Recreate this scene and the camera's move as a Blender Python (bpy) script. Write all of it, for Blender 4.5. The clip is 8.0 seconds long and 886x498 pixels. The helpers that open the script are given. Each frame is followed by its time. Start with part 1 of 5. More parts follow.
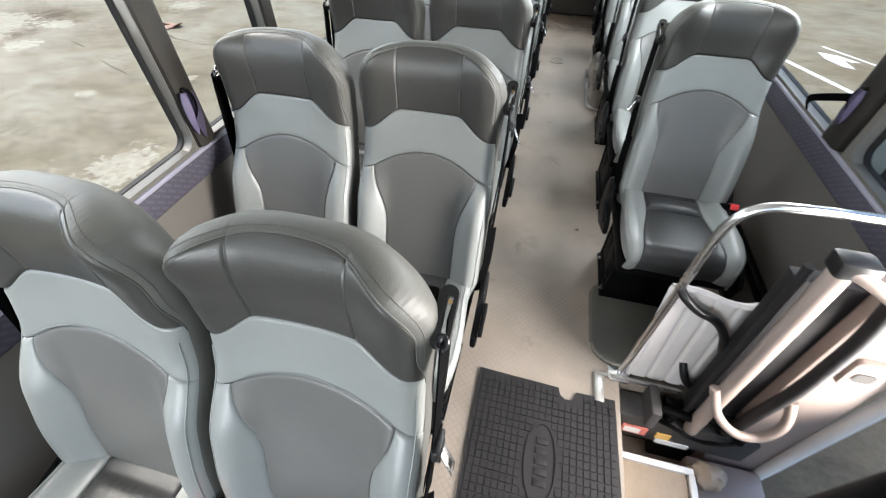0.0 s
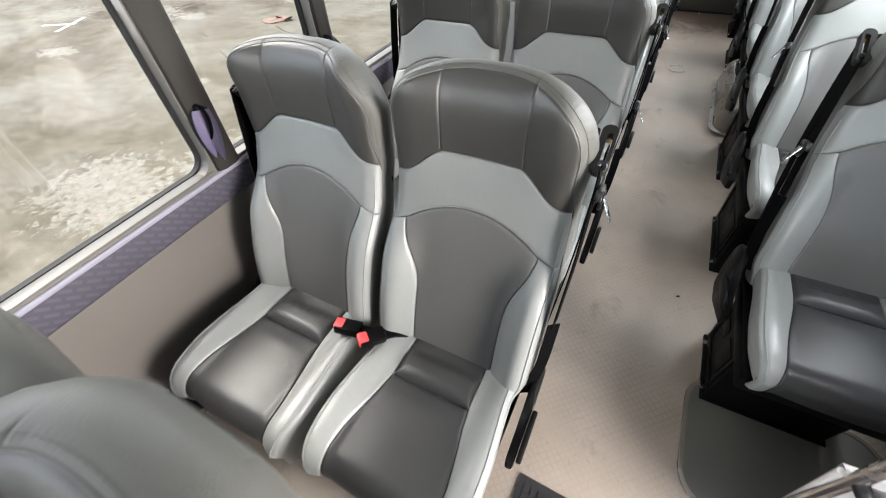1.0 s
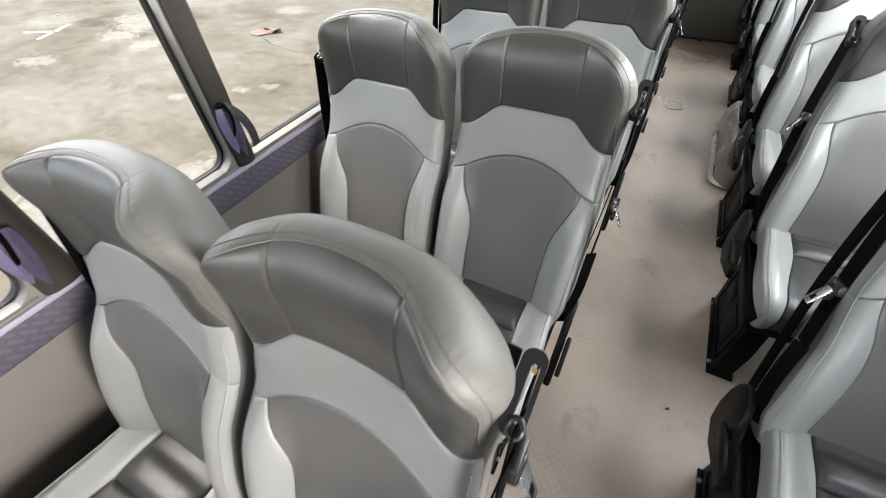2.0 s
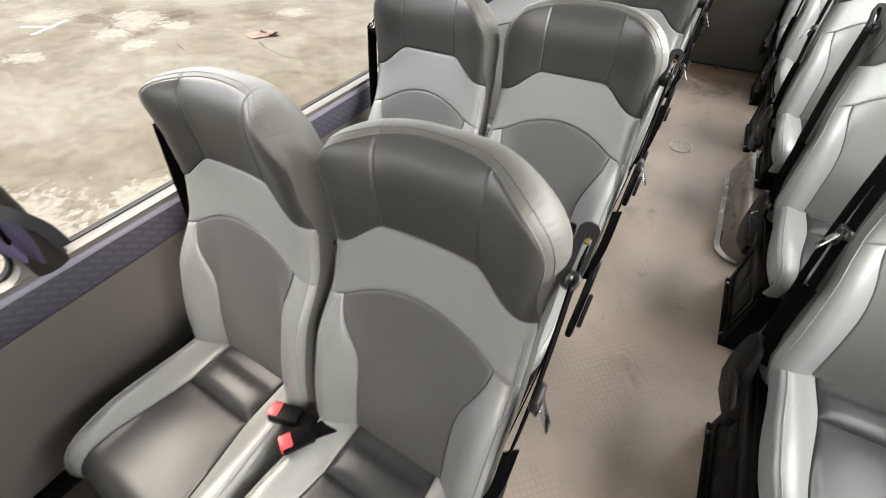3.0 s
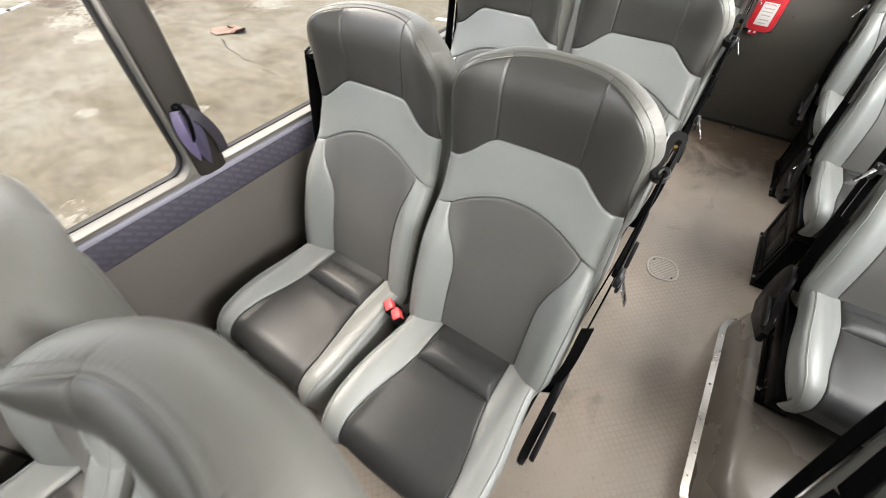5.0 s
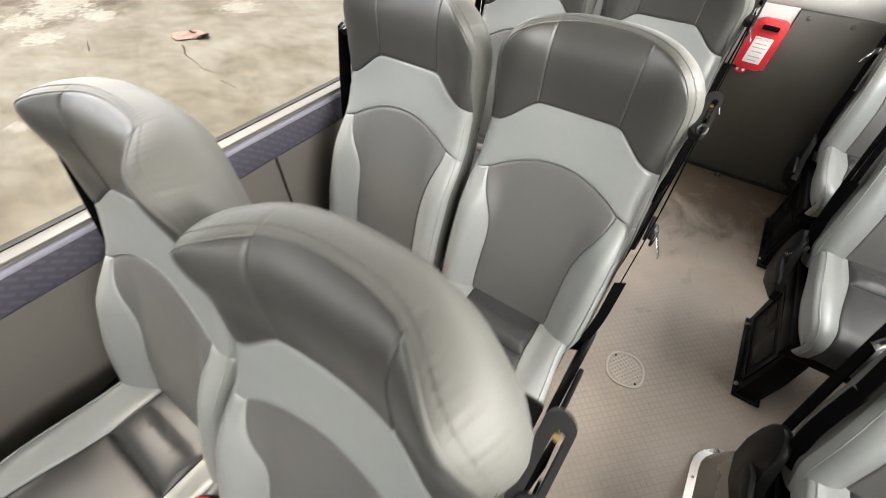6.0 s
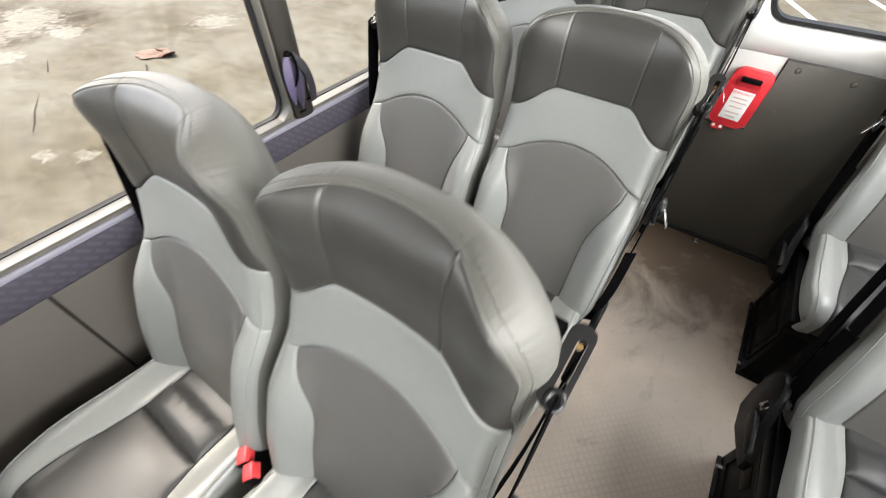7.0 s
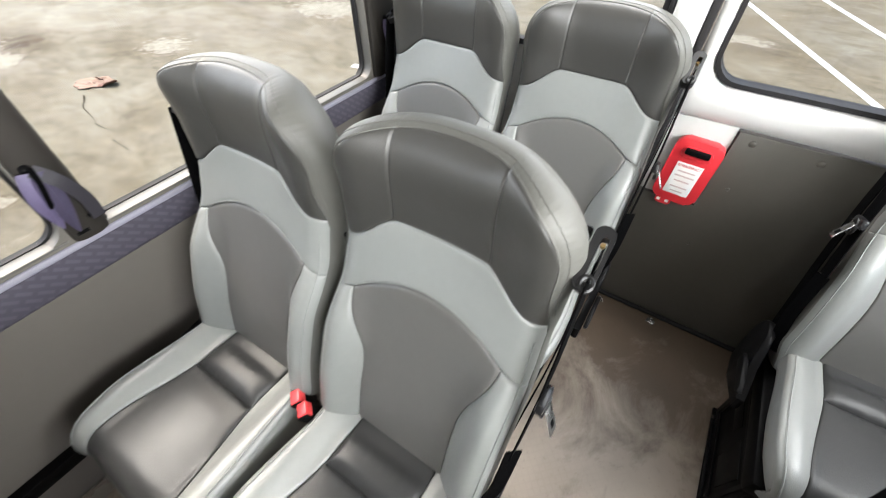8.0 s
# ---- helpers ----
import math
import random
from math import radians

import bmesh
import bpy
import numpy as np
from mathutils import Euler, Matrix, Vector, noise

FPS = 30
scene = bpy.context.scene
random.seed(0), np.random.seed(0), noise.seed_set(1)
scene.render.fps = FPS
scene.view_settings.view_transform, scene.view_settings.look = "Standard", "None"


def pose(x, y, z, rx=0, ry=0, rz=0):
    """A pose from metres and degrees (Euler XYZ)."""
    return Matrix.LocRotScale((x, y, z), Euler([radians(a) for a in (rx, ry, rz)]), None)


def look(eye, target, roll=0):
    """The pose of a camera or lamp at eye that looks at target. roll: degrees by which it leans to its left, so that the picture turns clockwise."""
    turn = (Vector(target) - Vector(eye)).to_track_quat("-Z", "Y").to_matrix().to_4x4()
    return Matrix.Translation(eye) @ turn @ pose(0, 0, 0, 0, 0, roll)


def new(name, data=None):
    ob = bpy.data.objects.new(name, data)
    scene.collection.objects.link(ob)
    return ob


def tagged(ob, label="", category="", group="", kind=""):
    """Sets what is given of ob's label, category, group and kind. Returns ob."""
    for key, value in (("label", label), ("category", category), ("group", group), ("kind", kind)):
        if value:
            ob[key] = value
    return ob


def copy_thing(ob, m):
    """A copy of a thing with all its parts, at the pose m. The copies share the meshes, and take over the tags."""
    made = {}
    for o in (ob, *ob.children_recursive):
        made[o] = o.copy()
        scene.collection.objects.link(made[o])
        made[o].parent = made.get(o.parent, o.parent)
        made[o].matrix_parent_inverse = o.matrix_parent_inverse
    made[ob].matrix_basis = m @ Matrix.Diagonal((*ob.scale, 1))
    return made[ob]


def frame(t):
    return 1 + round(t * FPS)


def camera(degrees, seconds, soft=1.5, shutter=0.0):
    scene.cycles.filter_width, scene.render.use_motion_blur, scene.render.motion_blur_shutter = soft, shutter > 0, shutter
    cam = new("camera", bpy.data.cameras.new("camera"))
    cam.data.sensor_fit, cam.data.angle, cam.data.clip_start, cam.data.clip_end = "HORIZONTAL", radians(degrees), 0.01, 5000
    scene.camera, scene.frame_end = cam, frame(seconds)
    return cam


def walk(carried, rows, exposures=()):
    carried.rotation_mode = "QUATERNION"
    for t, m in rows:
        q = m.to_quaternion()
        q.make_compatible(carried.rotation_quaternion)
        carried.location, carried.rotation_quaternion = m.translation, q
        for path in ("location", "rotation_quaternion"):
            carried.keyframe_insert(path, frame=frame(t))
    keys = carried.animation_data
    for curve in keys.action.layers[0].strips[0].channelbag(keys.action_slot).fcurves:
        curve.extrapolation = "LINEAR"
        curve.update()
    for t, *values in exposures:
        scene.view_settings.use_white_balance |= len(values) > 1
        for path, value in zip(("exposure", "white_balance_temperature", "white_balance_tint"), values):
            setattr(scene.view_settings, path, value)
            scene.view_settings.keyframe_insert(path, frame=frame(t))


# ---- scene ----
cam = camera(97.1, 8.0, soft=1.0, shutter=0.22)
# seconds, stops, kelvin, tint
EXPOSURES = [(0.0, 2.06, 6350, 8), (1.0, 2.09, 6450, 10), (1.5, 2.2, 6420, 11), (3.0, 2.26, 6950, 12), (3.5, 2.16, 7000, 12), (4.5, 2.2, 6900, 12), (6.0, 2.2, 7050, 12), (6.5, 2.19, 7050, 12), (7.0, 2.22, 6900, 12), (8.0, 2.28, 6700, 11)]
PATH = [
    (0, (-0.007, 0.447, 1.488), (-0.338, 1.787, 0.04), 0.6),
    (0.5, (-0.04, 0.636, 1.449), (-0.611, 1.909, 0.015), -2.9),
    (1, (-0.042, 0.837, 1.405), (-0.733, 2.022, -0.051), -4.1),
    (1.5, (-0.065, 1.074, 1.412), (-0.766, 2.282, -0.019), -3.3),
    (1.7, (-0.065, 1.174, 1.418), (-0.761, 2.383, -0.015), -3.1),
    (2.8, (-0.037, 1.735, 1.389), (-0.769, 2.898, -0.065), -2.2),
    (3, (-0.046, 1.868, 1.39), (-0.789, 3.046, -0.046), -1.8),
    (3.5, (-0.063, 2.174, 1.392), (-0.821, 3.316, -0.065), -1.6),
    (4, (-0.054, 2.442, 1.383), (-0.831, 3.547, -0.092), -1.8),
    (4.5, (-0.086, 2.756, 1.397), (-0.857, 3.867, -0.076), -0.6),
    (4.7, (-0.077, 2.883, 1.407), (-0.844, 3.981, -0.079), -0.6),
    (5.8, (-0.09, 3.513, 1.366), (-0.859, 4.614, -0.116), -0.0),
    (6, (-0.105, 3.637, 1.37), (-0.852, 4.749, -0.115), 1.2),
    (6.5, (-0.085, 3.943, 1.379), (-0.855, 5.034, -0.11), 0.3),
    (7, (-0.083, 4.262, 1.383), (-0.855, 5.365, -0.096), 0.4),
    (7.2, (-0.068, 4.397, 1.383), (-0.853, 5.519, -0.075), -0.4),
    (7.5, (-0.084, 4.555, 1.395), (-0.853, 5.642, -0.097), -0.3),
    (8, (-0.06, 4.829, 1.39), (-0.812, 5.976, -0.066), -0.0),
]
walk(cam, [(t, look(eye, target, roll)) for t, eye, target, roll in PATH], EXPOSURES)

# ---- light ----
world = bpy.data.worlds.new("overcast_sky")
scene.world = world
world.use_nodes = True
wn = world.node_tree.nodes
sky = wn.new("ShaderNodeTexSky")
sky.sky_type = 'NISHITA'
sky.sun_disc = False
sky.sun_elevation = radians(58)
sky.sun_rotation = radians(-70)
sky.air_density, sky.dust_density = 1.0, 4.0
SKY = wn["Background"]
SKY.inputs["Strength"].default_value = 0.15
world.node_tree.links.new(sky.outputs["Color"], SKY.inputs["Color"])

sun_data = bpy.data.lights.new("sun", "SUN")
sun_data.energy, sun_data.angle, sun_data.color = 1.2, radians(25), (1.0, 0.96, 0.9)
sun = new("sun", sun_data)
sun.matrix_world = look((-12, 3, 20), (0, 3, 0))


def window_light(name, x, y, z, w, h, face, power, spread=175, color=(0.97, 0.99, 1.0)):
    d = bpy.data.lights.new(name, "AREA")
    d.shape, d.size, d.size_y, d.energy, d.color, d.spread = 'RECTANGLE', w, h, power, color, radians(spread)
    new(name, d).matrix_world = look((x, y, z), (x + face[0], y + face[1], z + face[2]))


# the sky's light through the upper part of the side windows and the windscreen
LAMP = 28
window_light("window_light_west", -1.09, 2.2, 1.42, 7.4, 0.6, (1, 0, -0.05), LAMP * 0.36)
window_light("window_light_east", 1.025, 3.85, 1.44, 4.1, 0.6, (-1, 0, -0.12), LAMP * 1.72)
window_light("window_light_windscreen", -0.3, -1.55, 1.35, 1.3, 0.55, (0, 1, -0.1), LAMP * 0.52)
window_light("window_light_doorway", 1.04, 0.98, 0.85, 0.34, 1.1, (-1, 0.0, -0.15), LAMP * 0.42, 130, (1.0, 0.93, 0.88))
window_light("window_light_rear", 0.1, 6.07, 1.33, 1.3, 0.45, (0, -1, -0.6), LAMP * 0.1)

# ---- materials ----


def mat(name, color, rough=0.5, metal=0.0, var=0.12, vscale=6.0, bump=0.0, bscale=200.0, bdist=0.001, spec=0.5, kind="noise", rvar=0.08):
    m = bpy.data.materials.new(name)
    m.use_nodes = True
    n, l = m.node_tree.nodes, m.node_tree.links
    b = n["Principled BSDF"]
    b.inputs["Metallic"].default_value = metal
    b.inputs["Specular IOR Level"].default_value = spec
    tc = n.new("ShaderNodeTexCoord")
    src = tc.outputs["Object"]
    oi = n.new("ShaderNodeObjectInfo")
    big = n.new("ShaderNodeTexNoise")
    big.noise_dimensions = '4D'
    big.inputs["Scale"].default_value, big.inputs["Detail"].default_value = vscale, 6
    l.new(src, big.inputs["Vector"])
    l.new(oi.outputs["Random"], big.inputs["W"])
    fine = n.new("ShaderNodeTexNoise")
    fine.inputs["Scale"].default_value, fine.inputs["Detail"].default_value = vscale * 14, 4
    l.new(src, fine.inputs["Vector"])
    add = n.new("ShaderNodeMath")
    add.operation = 'MULTIPLY_ADD'
    l.new(fine.outputs["Fac"], add.inputs[0])
    add.inputs[1].default_value = 0.35
    l.new(big.outputs["Fac"], add.inputs[2])
    ramp = n.new("ShaderNodeValToRGB")
    e = ramp.color_ramp.elements
    e[0].position, e[1].position = 0.35, 0.95
    lo = tuple(c * (1 - var) for c in color)
    hi = tuple(min(1, c * (1 + var)) for c in color)
    e[0].color, e[1].color = (*lo, 1), (*hi, 1)
    l.new(add.outputs[0], ramp.inputs["Fac"])
    l.new(ramp.outputs["Color"], b.inputs["Base Color"])
    mr = n.new("ShaderNodeMapRange")
    mr.inputs["From Min"].default_value, mr.inputs["From Max"].default_value = 0.3, 0.75
    mr.inputs["To Min"].default_value, mr.inputs["To Max"].default_value = rough - rvar, rough + rvar
    l.new(big.outputs["Fac"], mr.inputs["Value"])
    l.new(mr.outputs["Result"], b.inputs["Roughness"])
    if bump:
        bp = n.new("ShaderNodeBump")
        bp.inputs["Strength"].default_value, bp.inputs["Distance"].default_value = bump, bdist
        if kind == "leather":
            t = n.new("ShaderNodeTexNoise")
            t.inputs["Scale"].default_value, t.inputs["Detail"].default_value = bscale * 0.5, 2
            l.new(src, t.inputs["Vector"])
            w = n.new("ShaderNodeTexNoise")
            w.noise_dimensions = '4D'
            w.inputs["Scale"].default_value, w.inputs["Detail"].default_value, w.inputs["Distortion"].default_value = 5.0, 1, 0.0
            l.new(src, w.inputs["Vector"])
            l.new(oi.outputs["Random"], w.inputs["W"])
            mx = n.new("ShaderNodeMath")
            mx.operation = 'MULTIPLY_ADD'
            l.new(w.outputs["Fac"], mx.inputs[0])
            mx.inputs[1].default_value = 5.0
            l.new(t.outputs["Fac"], mx.inputs[2])
            c = n.new("ShaderNodeTexNoise")
            c.noise_dimensions = '4D'
            c.inputs["Scale"].default_value, c.inputs["Detail"].default_value, c.inputs["Roughness"].default_value = 26, 4, 0.45
            l.new(src, c.inputs["Vector"])
            l.new(oi.outputs["Random"], c.inputs["W"])
            my = n.new("ShaderNodeMath")
            my.operation = 'MULTIPLY_ADD'
            l.new(c.outputs["Fac"], my.inputs[0])
            my.inputs[1].default_value = 2.6
            l.new(mx.outputs[0], my.inputs[2])
            l.new(my.outputs[0], bp.inputs["Height"])
        else:
            t = n.new("ShaderNodeTexNoise")
            t.inputs["Scale"].default_value, t.inputs["Detail"].default_value = bscale, 3
            l.new(src, t.inputs["Vector"])
            l.new(t.outputs["Fac"], bp.inputs["Height"])
        l.new(bp.outputs["Normal"], b.inputs["Normal"])
    return m


def plain(name, color, rough=0.5, metal=0.0):
    return mat(name, color, rough, metal, var=0.08, vscale=25, bump=0.15, bscale=300, bdist=0.0006)


# lit tone of the purple tie cloth; PURPLE is its shaded tone
PURPLE_LIT = mat("lit_purple_cloth", (0.088, 0.073, 0.135), 0.6, var=0.2, vscale=18, bump=0.4, bscale=260, bdist=0.0015)
SILL_EDGE = mat("pale_lavender_welt", (0.24, 0.235, 0.285), 0.6, var=0.1, vscale=14, bump=0.4, bscale=400, bdist=0.0006)
BUCKLE_RED = plain("red_buckle_plastic", (0.66, 0.05, 0.055), 0.4)
CUSHION_VINYL = mat("charcoal_cushion_vinyl", (0.027, 0.0275, 0.0275), 0.37, var=0.12, vscale=5, spec=0.26, bump=0.55, bscale=800, bdist=0.0006, kind="leather", rvar=0.06)
LIGHT_VINYL = mat("light_grey_vinyl", (0.184, 0.191, 0.184), 0.37, var=0.07, vscale=5, bump=0.55, bscale=800, bdist=0.0006, kind="leather", rvar=0.05)
DARK_VINYL = mat("charcoal_vinyl", (0.032, 0.0314, 0.0288), 0.40, var=0.12, vscale=5, spec=0.5, bump=0.55, bscale=800, bdist=0.0006, kind="leather", rvar=0.06)
INSERT_VINYL = mat("perforated_charcoal_vinyl", (0.088, 0.0862, 0.081), 0.44, var=0.08, vscale=5, spec=0.6, bump=0.55, bscale=700, bdist=0.0005, kind="leather", rvar=0.04)
MID_VINYL = mat("grey_vinyl_rear_cover", (0.08, 0.0795, 0.072), 0.48, spec=0.3, var=0.08, vscale=5, bump=0.55, bscale=800, bdist=0.0006, kind="leather", rvar=0.05)
GREY_PLASTIC = mat("dark_grey_plastic", (0.008, 0.008, 0.0086), 0.34, spec=0.32, var=0.2, vscale=12, bump=0.2, bscale=420, bdist=0.0005)
RECLINER = mat("satin_black_plastic", (0.004, 0.004, 0.0044), 0.42, spec=0.09, var=0.2, vscale=12, bump=0.2, bscale=420, bdist=0.0005)
BLACK = mat("black_plastic", (0.002, 0.002, 0.0022), 0.45, spec=0.07, var=0.25, vscale=12, bump=0.2, bscale=420, bdist=0.0005)
BELT = mat("black_webbing", (0.0016, 0.0016, 0.0018), 0.8, spec=0.03, var=0.2, vscale=40, bump=0.5, bscale=900, bdist=0.0005)
RUBBER = mat("black_rubber", (0.014, 0.0132, 0.014), 0.62, var=0.3, vscale=9, bump=0.3, bscale=250, bdist=0.0008, spec=0.2)
RED_PLASTIC = plain("red_plastic", (0.58, 0.025, 0.035), 0.38)
STEEL = mat("steel", (0.62, 0.62, 0.62), 0.28, 1.0, var=0.1, vscale=20, bump=0.1, bscale=200, bdist=0.0005)
BRASS = mat("brass", (0.55, 0.38, 0.16), 0.35, 1.0, var=0.1, vscale=20)
CHROME = mat("chrome", (0.66, 0.66, 0.66), 0.24, 1.0, var=0.05, vscale=15)
ALUMINIUM = mat("brushed_aluminium", (0.40, 0.392, 0.376), 0.32, 0.9, var=0.1, vscale=12, bump=0.2, bscale=350, bdist=0.0005)
WALL_VINYL = mat("beige_grey_wall_vinyl", (0.106, 0.096, 0.085), 0.6, var=0.07, vscale=3, bump=0.35, bscale=500, bdist=0.0005)
FRAME_BEIGE = mat("beige_window_frame", (0.098, 0.094, 0.084), 0.45, var=0.08, vscale=6, bump=0.15, bscale=300, bdist=0.0004)
UPRIGHT = mat("taupe_window_upright", (0.12, 0.112, 0.098), 0.5, var=0.08, vscale=6, bump=0.15, bscale=300, bdist=0.0004)
PILLAR_TRIM = mat("taupe_pillar_trim", (0.019, 0.0165, 0.014), 0.6, spec=0.2, var=0.12, vscale=5, bump=0.25, bscale=450, bdist=0.0005)
CREAM = mat("cream_painted_metal", (0.52, 0.52, 0.505), 0.35, var=0.05, vscale=4, bump=0.08, bscale=60, bdist=0.0008)
DOOR_PANEL = mat("grey_laminate_panel", (0.07, 0.065, 0.056), 0.36, var=0.12, vscale=3, bump=0.15, bscale=300, bdist=0.0004)
CEILING = mat("white_headliner", (0.35, 0.346, 0.333), 0.8, var=0.05, vscale=4, bump=0.3, bscale=300, bdist=0.0008)
DARK_RIBBON = mat("black_purple_ribbon", (0.012, 0.0105, 0.016), 0.7, var=0.3, vscale=20, bump=0.4, bscale=300, bdist=0.001)
PURPLE = mat("purple_curtain_cloth", (0.034, 0.028, 0.056), 0.8, var=0.35, vscale=18, bump=0.6, bscale=240, bdist=0.002)
WHITE_LABEL = plain("white_label", (0.75, 0.74, 0.72), 0.5)
PRINT = plain("faded_red_grey_print", (0.5, 0.40, 0.38), 0.6)
PINK_LABEL = plain("red_label", (0.62, 0.18, 0.14), 0.5)
YELLOW_LABEL = plain("yellow_label", (0.7, 0.42, 0.12), 0.5)
WHITE_PAINT = mat("white_paint_worn", (0.74, 0.74, 0.72), 0.45, var=0.1, vscale=5, bump=0.1, bscale=120, bdist=0.0006)
ROAD_PAINT = mat("worn_road_paint", (0.37, 0.37, 0.36), 0.6, var=0.15, vscale=5, bump=0.2, bscale=120, bdist=0.0008)
DOOR_PAINT = mat("pale_green_white_paint", (0.36, 0.38, 0.365), 0.35, var=0.06, vscale=5, bump=0.1, bscale=120, bdist=0.0006)
PANEL_CREAM = mat("padded_pale_grey_vinyl", (0.58, 0.545, 0.525), 0.5, var=0.07, vscale=4, bump=0.3, bscale=450, bdist=0.0005)
PLATE = mat("pale_plastic_plate", (0.30, 0.272, 0.236), 0.5, var=0.1, vscale=20, bump=0.2, bscale=300, bdist=0.0005)
PINK_GREY = mat("pinkish_grey_plastic", (0.27, 0.215, 0.188), 0.5, var=0.08, vscale=5, bump=0.15, bscale=250, bdist=0.0005)
ARCH = mat("brown_grey_floor_vinyl", (0.13, 0.114, 0.096), 0.27, var=0.15, vscale=4, bump=0.3, bscale=260, bdist=0.0008)
ARCH_DARK = mat("olive_brown_arch_vinyl", (0.105, 0.094, 0.074), 0.4, var=0.15, vscale=4, bump=0.3, bscale=260, bdist=0.0008)
GEAR_GREY = mat("dusty_grey_steel", (0.045, 0.042, 0.041), 0.6, spec=0.3, var=0.3, vscale=9, bump=0.3, bscale=200, bdist=0.0008)
HATCH = mat("dark_green_grey_mat", (0.062, 0.060, 0.051), 0.6, var=0.15, vscale=6, bump=0.4, bscale=300, bdist=0.001)
TAN = mat("dusty_tan_step", (0.34, 0.27, 0.205), 0.7, var=0.2, vscale=6, bump=0.4, bscale=120, bdist=0.001)
CARD = mat("faded_salmon_board", (0.20, 0.122, 0.086), 0.8, var=0.2, vscale=9, bump=0.3, bscale=90, bdist=0.002)
CARD_DARK = mat("brown_board", (0.125, 0.058, 0.036), 0.8, var=0.35, vscale=12, bump=0.3, bscale=90, bdist=0.002)


def sill_material():
    """Purple jacquard with a faint basket-weave relief."""
    m = mat("purple_jacquard", (0.064, 0.060, 0.080), 0.75, var=0.12, vscale=14)
    n, l = m.node_tree.nodes, m.node_tree.links
    b = n["Principled BSDF"]
    tc = n.new("ShaderNodeTexCoord")
    sep = n.new("ShaderNodeSeparateXYZ")
    l.new(tc.outputs["Object"], sep.inputs[0])
    comb = n.new("ShaderNodeCombineXYZ")
    for src, ax in (("Y", "X"), ("Z", "Y")):
        l.new(sep.outputs[src], comb.inputs[ax])
    mp = n.new("ShaderNodeMapping")
    mp.inputs["Rotation"].default_value = (0, 0, radians(40))
    l.new(comb.outputs[0], mp.inputs["Vector"])
    br = n.new("ShaderNodeTexBrick")
    br.offset = 0.5
    br.inputs["Scale"].default_value = 14
    br.inputs["Mortar Size"].default_value, br.inputs["Mortar Smooth"].default_value = 0.09, 0.5
    br.inputs["Color1"].default_value, br.inputs["Color2"].default_value = (0.95, 0.95, 0.95, 1), (1.0, 1.0, 1.0, 1)
    br.inputs["Mortar"].default_value = (0.66, 0.64, 0.69, 1)
    l.new(mp.outputs[0], br.inputs["Vector"])
    mul = n.new("ShaderNodeMixRGB")
    mul.blend_type = 'MULTIPLY'
    mul.inputs[0].default_value = 0.85
    old = b.inputs["Base Color"].links[0].from_socket
    l.new(old, mul.inputs[1])
    l.new(br.outputs["Color"], mul.inputs[2])
    l.new(mul.outputs[0], b.inputs["Base Color"])
    bp = n.new("ShaderNodeBump")
    bp.inputs["Strength"].default_value, bp.inputs["Distance"].default_value = 0.4, 0.001
    l.new(br.outputs["Color"], bp.inputs["Height"])
    l.new(bp.outputs["Normal"], b.inputs["Normal"])
    return m


SILL = sill_material()


